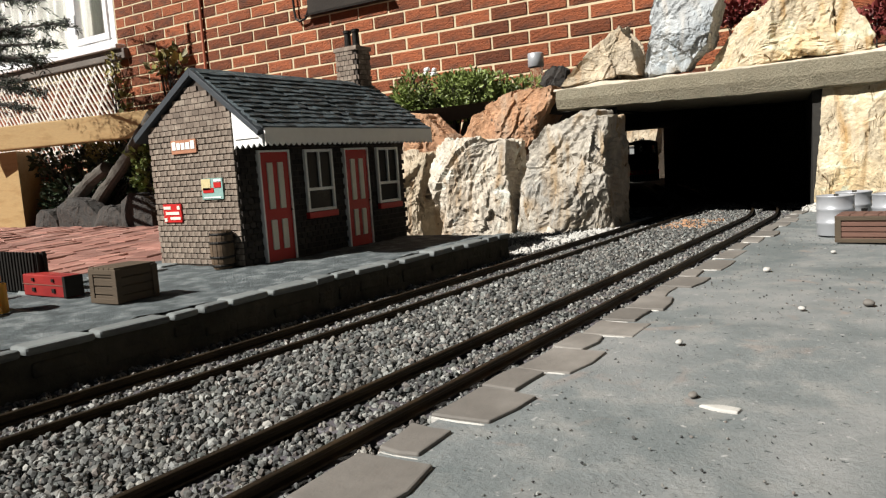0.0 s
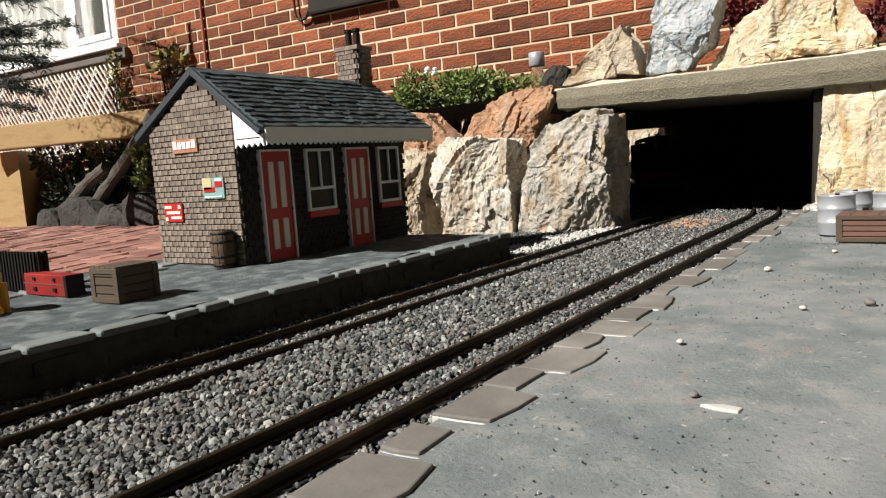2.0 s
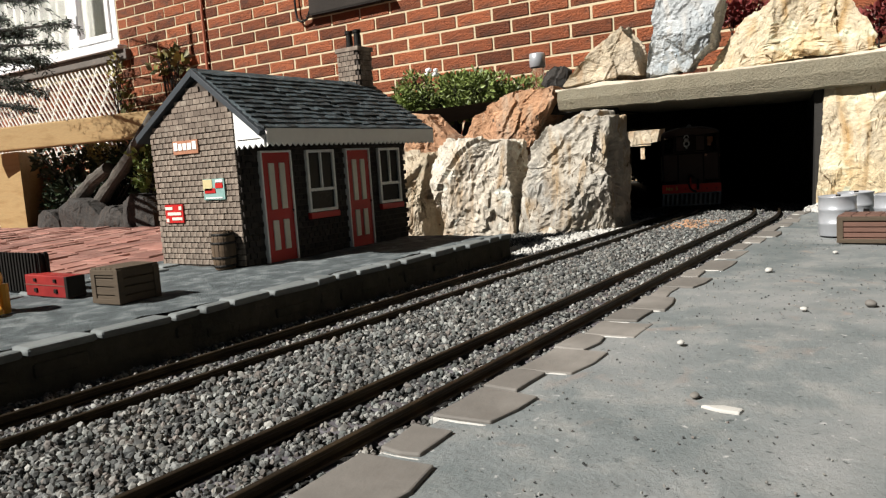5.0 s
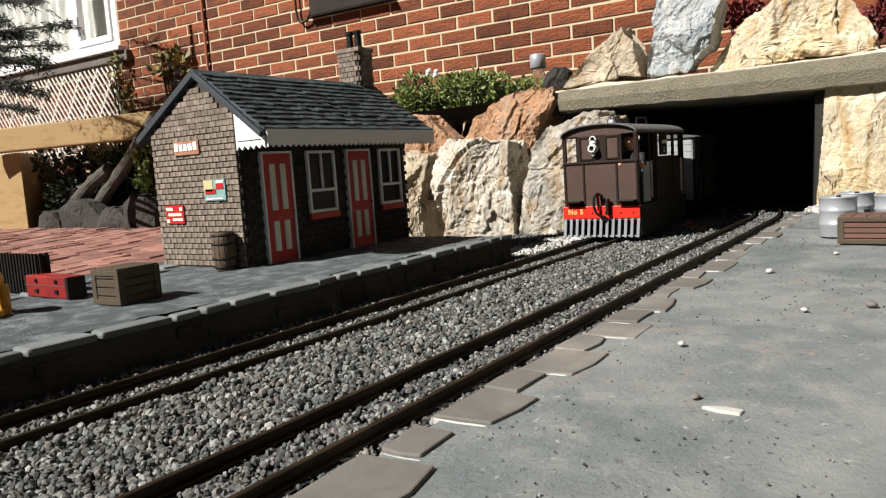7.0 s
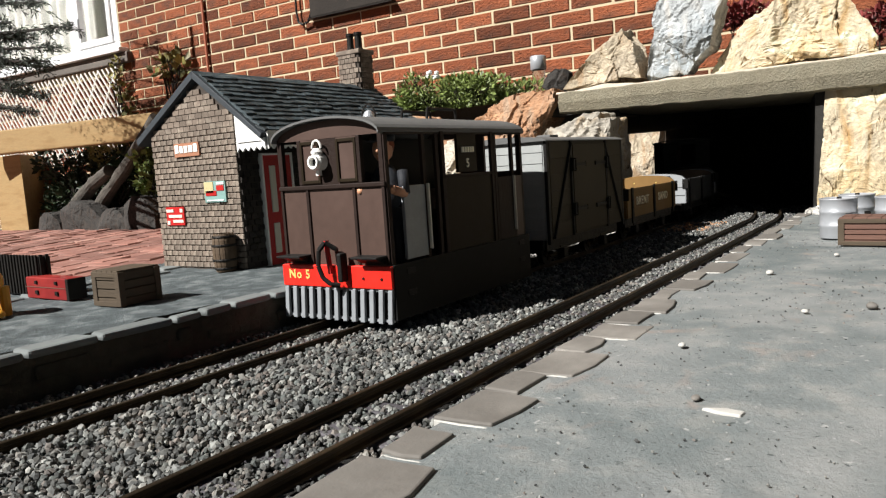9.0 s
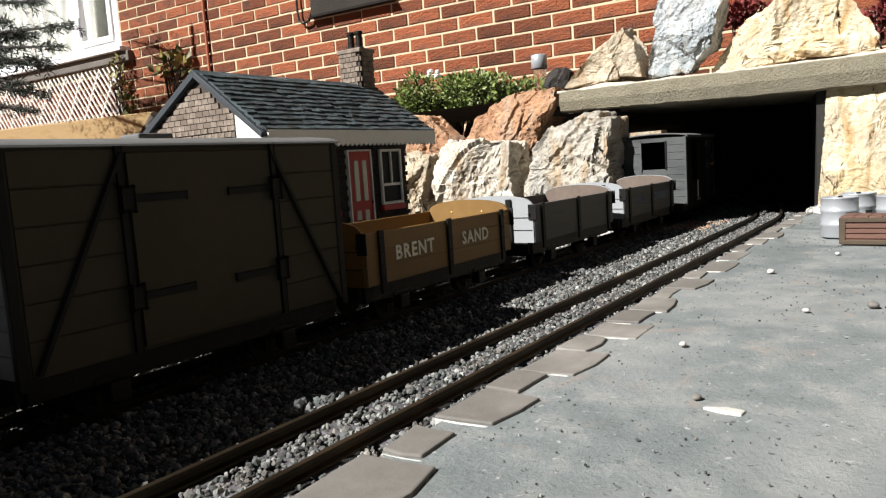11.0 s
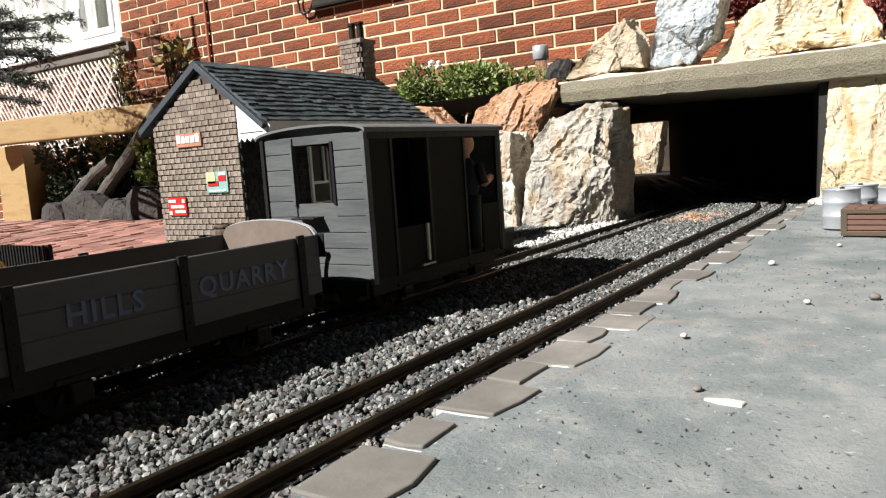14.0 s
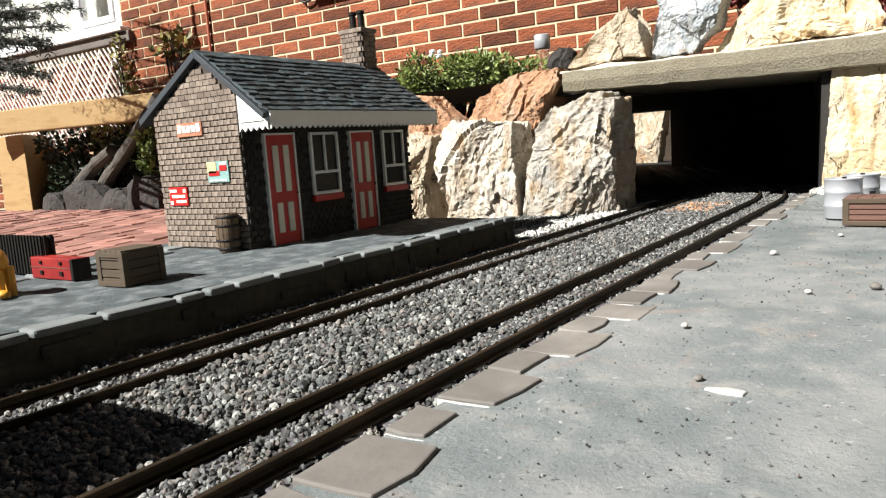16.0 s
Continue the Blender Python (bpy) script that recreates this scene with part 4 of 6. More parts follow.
def station_platform():
    bm = bmesh.new()
    xs, ys = np.linspace(-0.3, 0.694, 300), np.linspace(0.40, 0.668, 90)
    grid = [[bm.verts.new((x, y, 0.0186 + 0.0012 * noise.fractal(Vector((x * 40, y * 40, 1)), 0.8, 2, 5))) for y in ys] for x in xs]
    for a, b in zip(grid, grid[1:]):
        for k in range(len(ys) - 1):
            bm.faces.new((a[k], b[k], b[k + 1], a[k + 1]))
    tagged(link("platform_grit", bm, GRIT, smooth=True), "gritty blue-grey surface of the station platform", "platform", kind="structure")
    bm = bmesh.new()
    xs, zs = np.linspace(-0.3, 0.70, 160), np.linspace(-0.03, 0.0155, 10)
    grid = [[bm.verts.new((x, 0.386 + 0.0022 * noise.fractal(Vector((x * 30, z * 60, 2)), 0.8, 2, 4), z)) for z in zs] for x in xs]
    for a, b in zip(grid, grid[1:]):
        for k in range(len(zs) - 1):
            bm.faces.new((a[k], b[k], b[k + 1], a[k + 1]))
    box(-0.3, 0.699, 0.39, 0.662, -0.21, 0.0165, bm=bm)
    base = link("platform_wall", bm, RUBBLE)
    tagged(base, "rough dark stone face of the station platform", "platform", kind="structure")
    rnd = random.Random(4)
    x = -0.1
    while x < 0.695:
        ln = min(rnd.uniform(0.022, 0.048), 0.7 - x)
        w = rnd.uniform(0.008, 0.019)
        o = [(x, 0.382 + rnd.uniform(-.002, .002)), (x + ln - .0018, 0.382 + rnd.uniform(-.002, .002)), (x + ln - .0018 - rnd.uniform(0, .003), 0.383 + w), (x + rnd.uniform(0, .003), 0.383 + w)]
        link("coping_stone", prism(o, 0.0150, 0.0200 + rnd.uniform(-.0007, .0007), "z", 0.0019), COPING, base)
        # rubble in the face below
        if x > 0.05:
            h = rnd.uniform(0.004, 0.011)
            q = box(x + .003, x + ln * rnd.uniform(.4, .95), 0.3845, 0.390, h - rnd.uniform(.006, .012), h, 0.0018)
            link("face_stone", q, RUBBLE, base)
        x += ln
    for k in range(7):
        x = 0.22 + 0.034 * k
        y = 0.60 + rnd.uniform(-.01, .014) - 0.10 * max(0, 0.28 - x) / 0.08
        o = [(x, y), (x + .028, y + rnd.uniform(-.005, .005)), (x + .027, y + .022), (x + .003, y + .02)]
        link("rear_coping", prism(o, 0.012, 0.0206, "z", 0.002), COPING, base)


concrete_platform()
station_platform()
# pale cement spill between the platform end and the rocks
spots = []
rnd = random.Random(77)
for k in range(1000):
    u = rnd.random()
    spots.append((0.72 + 0.42 * u, 0.375 + 0.06 * (1 - u) * rnd.random() + rnd.uniform(-.004, .012) - 0.012 * u, -0.0062, rnd.uniform(0.0016, 0.004)))
chips("cement_crumbs", spots, POINTING, "white cement crumbs beside the track", "grit", 0.4)
spots = [(1.02 + rnd.uniform(-.06, .06), 0.275 + rnd.uniform(-.03, .03), -0.0045, rnd.uniform(0.0015, 0.0045)) for k in range(420)]
chips("ochre_crumbs", spots, STONE_ORANGE, "ochre sandstone crumbs between the tracks", "grit", 0.5)
spots = [(1.02 + rnd.uniform(-.05, .05), 0.112 + rnd.uniform(-.03, .02), 0.015, rnd.uniform(0.0015, 0.0055)) for k in range(200)]
chips("mortar_crumbs", spots, POINTING, "pale mortar crumbs at the foot of the slab", "grit", 0.5)


# ---- station building ----
X0, X1, YF, YB, ZB = 0.444, 0.688, 0.514, 0.634, 0.0195
RIDGE_Y, RIDGE_Z = 0.559, 0.197


def small_brick(w=0.0087, h=0.0047, d=0.0022):
    bm = box(0, d, -w / 2, w / 2, -h / 2, h / 2, 0)
    bmesh.ops.bevel(bm, geom=list(bm.edges), offset=0.0006, segments=1, affect="EDGES")
    return bm


def station():
    t = thing("station_building", "small model station of grey-brown brick with slate roof and red doors", "model building", Matrix.Translation((X0, YF, 0)))
    O = Vector((X0, YF, 0))

    def P(name, bm, mat, parent=t, label="", smooth=False):
        for v in bm.verts:
            v.co -= O
        return part(name, bm, mat, parent, label, smooth)
    core = P("wall", prism([(YF, ZB - .003), (YB, ZB - .003), (YB, 0.1475), (RIDGE_Y, 0.1895), (YF, 0.157)], X0, X1), MODEL_JOINT)
    me = None
    rnd = random.Random(2)
    rest, front = bmesh.new(), bmesh.new()
    row, made = 0, 0
    z = ZB + 0.0030
    while z < 0.186:
        lo = YF + 0.0004 if z < 0.155 else YF + 0.0004 + (z - 0.155) / (0.191 - 0.158) * (RIDGE_Y - YF)
        hi = YB if z < 0.145 else YB - (z - 0.145) / (0.191 - 0.1475) * (YB - RIDGE_Y)
        y = YF + (0.0047 if row % 2 else 0.0)
        while y < hi - (0.004 if z < 0.145 else 0.001):
            if y > lo + 0.0005:
                if made < 300:
                    if me is None:
                        ob = part("brick", small_brick(), MODEL_BRICK, core)
                        me = ob.data
                    else:
                        ob = new("brick", me)
                        ob.parent = core
                    ob.location = Vector((X0 - 0.0016 + rnd.uniform(-.0003, .0003), y, z)) - O
                    ob.rotation_euler = (rnd.uniform(-.03, .03), 0, 0)
                    made += 1
                else:
                    m = Matrix.Translation((X0 - 0.0016, y, z))
                    box(0, 0.0022, -0.0043, 0.0043, -0.0023, 0.0023, bm=rest, m=m)
            y += 0.0092
        if row % 2 == 0 and z < 0.145:
            box(X0 - .0016, X0 + .0006, YB - .0047, YB - .0003, z - .0023, z + .0023, bm=rest)
        if row % 2 == 0 and z < 0.155:
            box(X0 - .0016, X0 + .0006, YF + .0003, YF + .0045, z - .0023, z + .0023, bm=rest)
        row += 1
        z += 0.0053
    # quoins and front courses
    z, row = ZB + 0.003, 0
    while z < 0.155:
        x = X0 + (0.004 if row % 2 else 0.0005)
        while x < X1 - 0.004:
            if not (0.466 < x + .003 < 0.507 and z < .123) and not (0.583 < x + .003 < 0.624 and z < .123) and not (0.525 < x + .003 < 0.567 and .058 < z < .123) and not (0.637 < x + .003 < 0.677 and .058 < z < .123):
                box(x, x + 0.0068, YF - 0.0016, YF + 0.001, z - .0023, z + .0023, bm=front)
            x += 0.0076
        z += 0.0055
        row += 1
    # Front courses are far darker than the gable bricks.
    r = P("front_brickwork", front, DARK_BRICK, core, "near-black brick courses of the front wall")
    r["kind"] = "stuff"
    r = P("brickwork", rest, MODEL_BRICK_REST, core)
    r["kind"] = "stuff"
    # roof
    Z_EAVE, Y_EAVE = 0.1385, 0.477
    ya, yb = Y_EAVE, 0.652
    RX0, RX1 = X0 - 0.0035, X1 + 0.008
    deck = prism([(ya, Z_EAVE), (RIDGE_Y, RIDGE_Z), (yb, 0.1425), (yb, 0.1385), (RIDGE_Y, RIDGE_Z - .005), (ya, Z_EAVE - .004)], RX0, RX1)
    roof = P("roof", deck, VERGE)
    slope = Vector((0, RIDGE_Y - ya, RIDGE_Z - Z_EAVE))
    ang = math.atan2(slope.z, slope.y)
    me = None
    rows, per = 12, 22
    for rr in range(rows):
        for k in range(per + 1):
            u = rr / rows
            w = (RX1 - RX0 - 0.003) / per
            xx = RX0 + 0.0025 + (k + (0.0 if rr % 2 else -0.5)) * w
            x_lo, x_hi = max(xx, RX0 + .002), min(xx + w - 0.0005, RX1)
            if x_hi - x_lo < 0.002:
                continue
            full = x_hi - x_lo > w * 0.9
            if full and me:
                ob = new("slate", me)
                ob.parent = roof
            else:
                ob = part("slate", box(0, x_hi - x_lo, -0.0006, slope.length / rows + 0.0028, 0, 0.0021, 0), SLATE, roof)
                if full:
                    me = ob.data
            p = Vector((x_lo, ya, Z_EAVE)) + slope * (u + rnd.uniform(-.012, .012) * (rr > 0)) + Vector((0, -0.001, 0.0008 + rnd.uniform(0, .0007)))
            ob.matrix_basis = Matrix.Translation(p - O) @ Matrix.Rotation(ang - 0.17 + rnd.uniform(-.05, .05), 4, "X") @ Matrix.Rotation(rnd.uniform(-.06, .06), 4, "Z") @ Matrix.Rotation(rnd.uniform(-.03, .03), 4, "Y")
    P("ridge_tile", prism([(RIDGE_Y - .005, RIDGE_Z - .001), (RIDGE_Y, RIDGE_Z + .0035), (RIDGE_Y + .005, RIDGE_Z - .001)], RX0, RX1, bevel=0.0006), SLATE, roof)
    for s in (0, 1):
        o = [(ya - .001, Z_EAVE - .001), (RIDGE_Y, RIDGE_Z + .003), (RIDGE_Y, RIDGE_Z - .0040), (ya + .001, Z_EAVE - .005)] if s == 0 else [(RIDGE_Y, RIDGE_Z + .003), (yb, 0.1445), (yb - .002, 0.1390), (RIDGE_Y, RIDGE_Z - .0040)]
        P("bargeboard", prism(o, RX0 - .002, RX0 + .002, bevel=.0004), VERGE, roof)
    # canopy
    n = 74
    o = [(X0 + .001, 0.1400), (RX1, 0.1400)]
    for k in range(n, -1, -1):
        x = X0 + .001 + (RX1 - X0 - .001) * k / n
        o.append((x, 0.1275 if k % 2 else 0.1245))
    P("valance", prism(o, Y_EAVE - .0022, Y_EAVE - .0002, "y"), WHITE, roof, "white scalloped valance board")
    n = 10
    o = [(YF - .001, 0.160), (Y_EAVE, 0.1345)]
    for k in range(n + 1):
        y = Y_EAVE + (YF - .001 - Y_EAVE) * k / n
        o.append((y, 0.1275 if k % 2 else 0.1238))
    P("valance_end", prism(o, X0 - .0010, X0 + .0008), WHITE, roof, "white scalloped canopy end board")
    P("bead", box(X0 - .0015, X0 - .0009, Y_EAVE + .004, YF - .004, 0.1315, 0.1320), STEEL, roof)
    # chimney
    ch = P("chimney", box(0.667, 0.690, 0.552, 0.582, 0.185, 0.236, 0.0006), MODEL_JOINT)
    bk = bmesh.new()
    for rr in range(8):
        zz = 0.191 + 0.0058 * rr
        for k in range(5):
            y = 0.553 + 0.0066 * k + (0.0033 if rr % 2 else 0)
            if y < 0.580:
                box(0.6655, 0.668, y, min(y + .006, .5825), zz, zz + .0050, bm=bk)
            x = 0.667 + 0.0066 * k + (0.0033 if rr % 2 else 0)
            if x < 0.687:
                box(x, min(x + .006, .6905), 0.5505, 0.553, zz, zz + .0050, bm=bk)
    c = P("brickwork", bk, MODEL_BRICK_REST, ch)
    c["kind"] = "stuff"
    P("cap", box(0.6645, 0.6925, 0.5495, 0.5845, 0.2355, 0.2405, 0.0008), MODEL_BRICK_REST, ch)
    for x, y in ((0.679, 0.561), (0.679, 0.573)):
        P("chimney_pot", lathe([(0.0050, 0), (0.0050, .003), (0.0040, .004), (0.0038, .017), (0.0048, .018), (0.0048, .021), (0.0032, .021), (0.0030, .012)], 14, m=Matrix.Translation((x, y, 0.2400))), STEEL, ch, smooth=False)
    # doors and windows on the track side
    for xa, xb in ((0.467, 0.506), (0.584, 0.623)):
        d = P("door", box(xa + .002, xb - .002, YF - .003, YF + .001, ZB - .0005, 0.1205), RED, t, "red panelled door with cream panels in a white frame")
        fr = bmesh.new()
        for a, b, c_, e in ((xa, xa + .002, ZB - .0005, .1225), (xb - .002, xb, ZB - .0005, .1225), (xa + .002, xb - .002, .1205, .1225)):
            box(a, b, YF - .0045, YF + .0005, c_, e, 0.0003, bm=fr)
        P("frame", fr, WHITE, d)
        w = (xb - xa)
        for a, b in ((.24, .42), (.58, .76)):
            P("panel", box(xa + w * a, xa + w * b, YF - .0042, YF - .002, 0.068, 0.111, 0.0005), CREAM, d)
            P("panel", box(xa + w * a, xa + w * b, YF - .0042, YF - .002, 0.030, 0.058, 0.0005), CREAM, d)
        P("knob", blob((xa + w * .9, YF - .005, 0.066), (.0011, .0011, .0011), sub=1), STEEL, d)
    for xa, xb in ((0.526, 0.566), (0.638, 0.676)):
        w = P("window", box(xa + .002, xb - .002, YF - .0022, YF - .0004, 0.063, 0.120), DARK_PANE, t, "white sash window with dark panes")
        fr = bmesh.new()
        xm = (xa + xb) / 2
        for a, b, c_, e in ((xa, xa + .0028, .061, .1222), (xb - .0028, xb, .061, .1222), (xa + .0028, xb - .0028, .1194, .1222), (xa + .0028, xb - .0028, .061, .064), (xa + .0028, xb - .0028, .0815, .0845), (xm - .001, xm + .001, .0845, .1194)):
            box(a, b, YF - .0046, YF - .001, c_, e, 0.0003, bm=fr)
        P("frame", fr, WHITE, w)
        P("sill", box(xa - .001, xb + .001, YF - .006, YF - .001, .0545, .0605, 0.0005), RED, w, "red sill")
    # enamel signs on the gable: plain shapes
    def sign(ya_, yb_, za, zb, ground_mat, marks, label):
        s = P("sign", box(X0 - .0032, X0 - .0016, ya_, yb_, za, zb, 0.0002), ground_mat, t, label)
        for y0, y1, z0, z1, mt in marks:
            P("mark", box(X0 - .0037, X0 - .0031, ya_ + (yb_ - ya_) * y0, ya_ + (yb_ - ya_) * y1, za + (zb - za) * z0, za + (zb - za) * z1), mt, s)
    tan = material("sign_rust", (0.36, 0.16, 0.09), grain=300)
    teal = material("sign_teal", (0.20, 0.33, 0.30), grain=300)
    yel = material("sign_yellow", (0.50, 0.42, 0.22), grain=300)
    sign(0.562, 0.598, 0.1245, 0.137, tan, [(.05, .20, .30, .9, WHITE), (.24, .40, .30, .8, WHITE), (.44, .58, .30, .8, WHITE), (.62, .76, .30, .8, WHITE), (.80, .95, .30, .9, WHITE)], "small enamel sign with pale lettering bars on rust ground")
    sign(0.531, 0.560, 0.081, 0.100, teal, [(.55, .98, .45, .98, yel), (.42, .92, .32, .55, RED), (.06, .40, .55, .8, RED), (.04, .38, .84, .95, WHITE), (.1, .9, .06, .12, WHITE)], "small teal and yellow enamel sign with red shapes")
    sign(0.593, 0.620, 0.0605, 0.078, RED, [(.55, .95, .72, .88, CREAM), (.05, .2, .70, .9, CREAM), (.10, .85, .42, .58, CREAM), (.05, .62, .15, .30, CREAM), (.80, .95, .05, .25, CREAM)], "small red enamel sign with cream lettering bars")


station()


# ---- platform goods ----
def barrel():
    t = thing("barrel", "small dark oak barrel with iron hoops by the station wall", "barrel", Matrix.Translation((0.432, 0.529, 0.0195)))
    prof = [(0.0088, 0), (0.0102, .006), (0.0108, .017), (0.0102, .028), (0.0088, .034)]
    for k in range(14):
        bm = bmesh.new()
        a0, a1 = math.tau * k / 14 + .03, math.tau * (k + 1) / 14 - .03
        vs = [[bm.verts.new((r * math.cos(a), r * math.sin(a), z)) for a in (a0, (a0 + a1) / 2, a1)] for r, z in prof]
        for p, q in zip(vs, vs[1:]):
            for j in range(2):
                bm.faces.new((p[j], p[j + 1], q[j + 1], q[j]))
        part("stave", bm, BARREL, t)
    part("head", lathe([(0.0085, 0.0), (0.0098, .006), (0.0104, .017), (0.0098, .028), (0.0082, .0325)], 18), BARREL, t)
    for z, r in ((.003, .0099), (.0105, .0108), (.0235, .0108), (.031, .0099)):
        part("hoop", lathe([(r, z - .0011), (r + .0004, z), (r, z + .0011)], 20), STEEL, t)


barrel()


def crate(name, size, m, mat, label, slats=4, strap=None, group="crates"):
    """A boarded packing crate: boards on each side, corner battens, a lid."""
    a, b, h = size
    t = thing(name, label, "crate", m, group)
    part("core", box(.001, a - .001, .001, b - .001, .0003, h - .0012), mat, t)
    for k in range(slats):
        z0, z1 = h * k / slats + .0004, h * (k + 1) / slats - .0004
        part("board", box(-.0002, .0012, .002, b - .002, z0, z1, .0003), mat, t)
        part("board", box(.002, a - .002, -.0002, .0012, z0, z1, .0003), mat, t)
        part("board", box(.002, a - .002, b - .0012, b + .0002, z0, z1, .0003), mat, t)
    for x, y in ((0, 0), (a, 0), (0, b), (a, b)):
        part("batten", box(x - .0009 - (.003 if x else 0), x + .0009 + (0 if x else .003), y - .0009 - (.003 if y else 0), y + .0009 + (0 if y else .003), 0, h, .0004), strap or mat, t)
    for z in (0.0, h - .0035):
        part("rail", box(-.0010, .0008, .003, b - .003, z, z + .0035, .0003), strap or mat, t)
    n = 5
    for k in range(n):
        part("lid_board", box(-.0006, a + .0006, b * k / n + .0002, b * (k + 1) / n - .0002, h - .001, h + .0012, .0003), mat, t)
    return t


crate("crate", (0.032, 0.028, 0.0235), Matrix.Translation((0.282, 0.456, 0.0195)) @ pose(0, 0, 0, 0, 0, 3), CRATE, "dark brown boarded wooden crate on the station platform", 4)
red_trunk = thing("red_trunk", "red painted wooden chest with dark fittings on the platform", "chest", Matrix.Translation((0.286, 0.527, 0.0195)))
TRUNK_RED = material("trunk_red", (0.20, 0.011, 0.010), 0.5, grain=140, vary=0.35, bump=0.3, depth=0.0004, stain=(0.25, 0.02, 0.015))
part("body", box(0, .013, 0, .060, 0, .0165, .0008), TRUNK_RED, red_trunk)
part("lid_seam", box(-.0004, .0134, -.0004, .0604, .0088, .0093), CRATE_RED, red_trunk)
for y in (.016, .044):
    part("hinge", box(-.0012, .0005, y - .002, y + .002, .0035, .0065, .0003), STEEL, red_trunk)
    part("clasp", box(-.0012, .0005, y - .0015, y + .0015, .0115, .0140, .0003), STEEL, red_trunk)
part("end_plate", box(-.0006, .0136, -.0006, .003, .0004, .0162, .0004), STEEL, red_trunk)
dark_box = thing("corrugated_box", "dark grey ribbed metal box behind the red chest", "box", Matrix.Translation((0.292, 0.578, 0.0195)))
part("body", box(.001, .011, .001, .079, 0, .031, .001), BLACK, dark_box)
for k in range(16):
    part("rib", box(-.0002, .0015, .002 + .0048 * k, .0045 + .0048 * k, .001, .0325, .0004), STEEL, dark_box)
for k in range(2):
    part("rib", box(.002 + .0048 * k, .0045 + .0048 * k, -.0002, .0015, .001, .0325, .0004), STEEL, dark_box)
# Only a boot-like foot is in view; body and other legs are added.
foot = thing("toy_animal", "orange-yellow toy figure standing on the platform edge", "toy", Matrix.Translation((0.228, 0.497, 0.0195)))
bm = blob((0, .013, .003), (.0045, .006, .003), sub=2)
cylinder(.0035, (0, .016, .003), (.001, .019, .018), 10, bm=bm, radius2=.004)
part("leg", bm, YELLOW, foot, smooth=True)
part("body", blob((.003, .030, .024), (.009, .016, .010), sub=3), YELLOW, foot, smooth=True)
for x, y in ((.008, .036), (-.002, .042), (.009, .020)):
    part("leg", cylinder(.0035, (x, y, 0), (x, y, .02), 10), YELLOW, foot)

drum = thing("drum", "small ribbed silver drum on the concrete platform", "drum", Matrix.Translation((0.729, 0.0725, 0.0145)), "silver drums")
part("shell", lathe([(.0145, 0), (.0150, .0006), (.0150, .010), (.0158, .011), (.0150, .012), (.0150, .022), (.0158, .023), (.0150, .024), (.0150, .0335), (.0155, .034), (.0155, .0348), (.0140, .035), (.0138, .0338)], 28), ZINC, drum, smooth=True)
part("bung", lathe([(.002, .0336), (.002, .0352)], 10, m=Matrix.Translation((.007, 0, 0))), STEEL, drum)
part("mark", box(-.0148, -.0140, -.0075, -.002, .013, .020, m=Matrix.Rotation(0.35, 4, "Z")), BLACK, drum, "dark painted mark")
copy_thing(drum, Matrix.Translation((0.775, 0.062, 0.0145)))
copy_thing(drum, Matrix.Translation((0.735, 0.0300, 0.0145)))
crate("crate", (0.030, 0.050, 0.0215), Matrix.Translation((0.668, 0.0165, 0.0145)) @ pose(0, 0, 0, 0, 0, -4), CRATE_RED, "reddish-brown planked crate with dark straps beside the drums", 5, CRATE)


# ---- the train: each vehicle has its front at x = 0 and stands on the rails ----
def wheelset(parent, x, r=0.011):
    ax = part("wheelset", cylinder(0.0018, (0, -.026, 0), (0, .026, 0), 8), STEEL, parent)
    ax.location = (x, 0, r)
    for y in (-1, 1):
        m = Matrix.Rotation(radians(90), 4, "X")
        bm = lathe([(r * .25, -.003), (r * .72, -.0015), (r * .75, -.003), (r, -.003), (r, .0012), (r + .0012, .0016), (r + .0012, .0028), (r * .25, .0028)], 20, m=Matrix.Translation((0, y * .0165, 0)) @ m)
        part("wheel", bm, STEEL, ax)
        spokes = bmesh.new()
        for k in range(3):
            box(-r * .7, r * .7, y * .0205 - .0006, y * .0205 + .0006, -.0009, .0009, bm=spokes, m=Matrix.Rotation(math.pi * k / 3, 4, "Y"))
        part("spokes", spokes, RAIL, ax)
    return ax


def chassis(t, length, half, z, wheels):
    for y in (-1, 1):
        part("solebar", box(.004, length - .004, y * half - .002, y * half + .002, z - .010, z, .0005), STEEL, t)
        for x in wheels:
            part("axlebox", box(x - .005, x + .005, y * half - .0035, y * half + .0035, .007, .0165, .001), STEEL, t)
            part("spring", box(x - .011, x + .011, y * half - .003, y * half + .003, .0165, .0195, .0008), STEEL, t)
    part("floor", box(.002, length - .002, -half, half, z, z + .002), STEEL, t)
    for x, s in ((0, -1), (length, 1)):
        part("headstock", box(min(x, x - s * .004), max(x, x - s * .004), -half, half, z - .009, z + .001, .0005), STEEL, t)
        part("coupler", cylinder(.003, (x, 0, z - .004), (x + s * .010, 0, z - .004), 10), STEEL, t)
        part("buffer_head", lathe([(.0065, 0), (.0065, .0018), (.004, .0025)], 14, m=Matrix.Translation((x + s * .010, 0, z - .004)) @ Matrix.Rotation(radians(90) * s, 4, "Y")), STEEL, t)
    return [wheelset(t, x) for x in wheels]


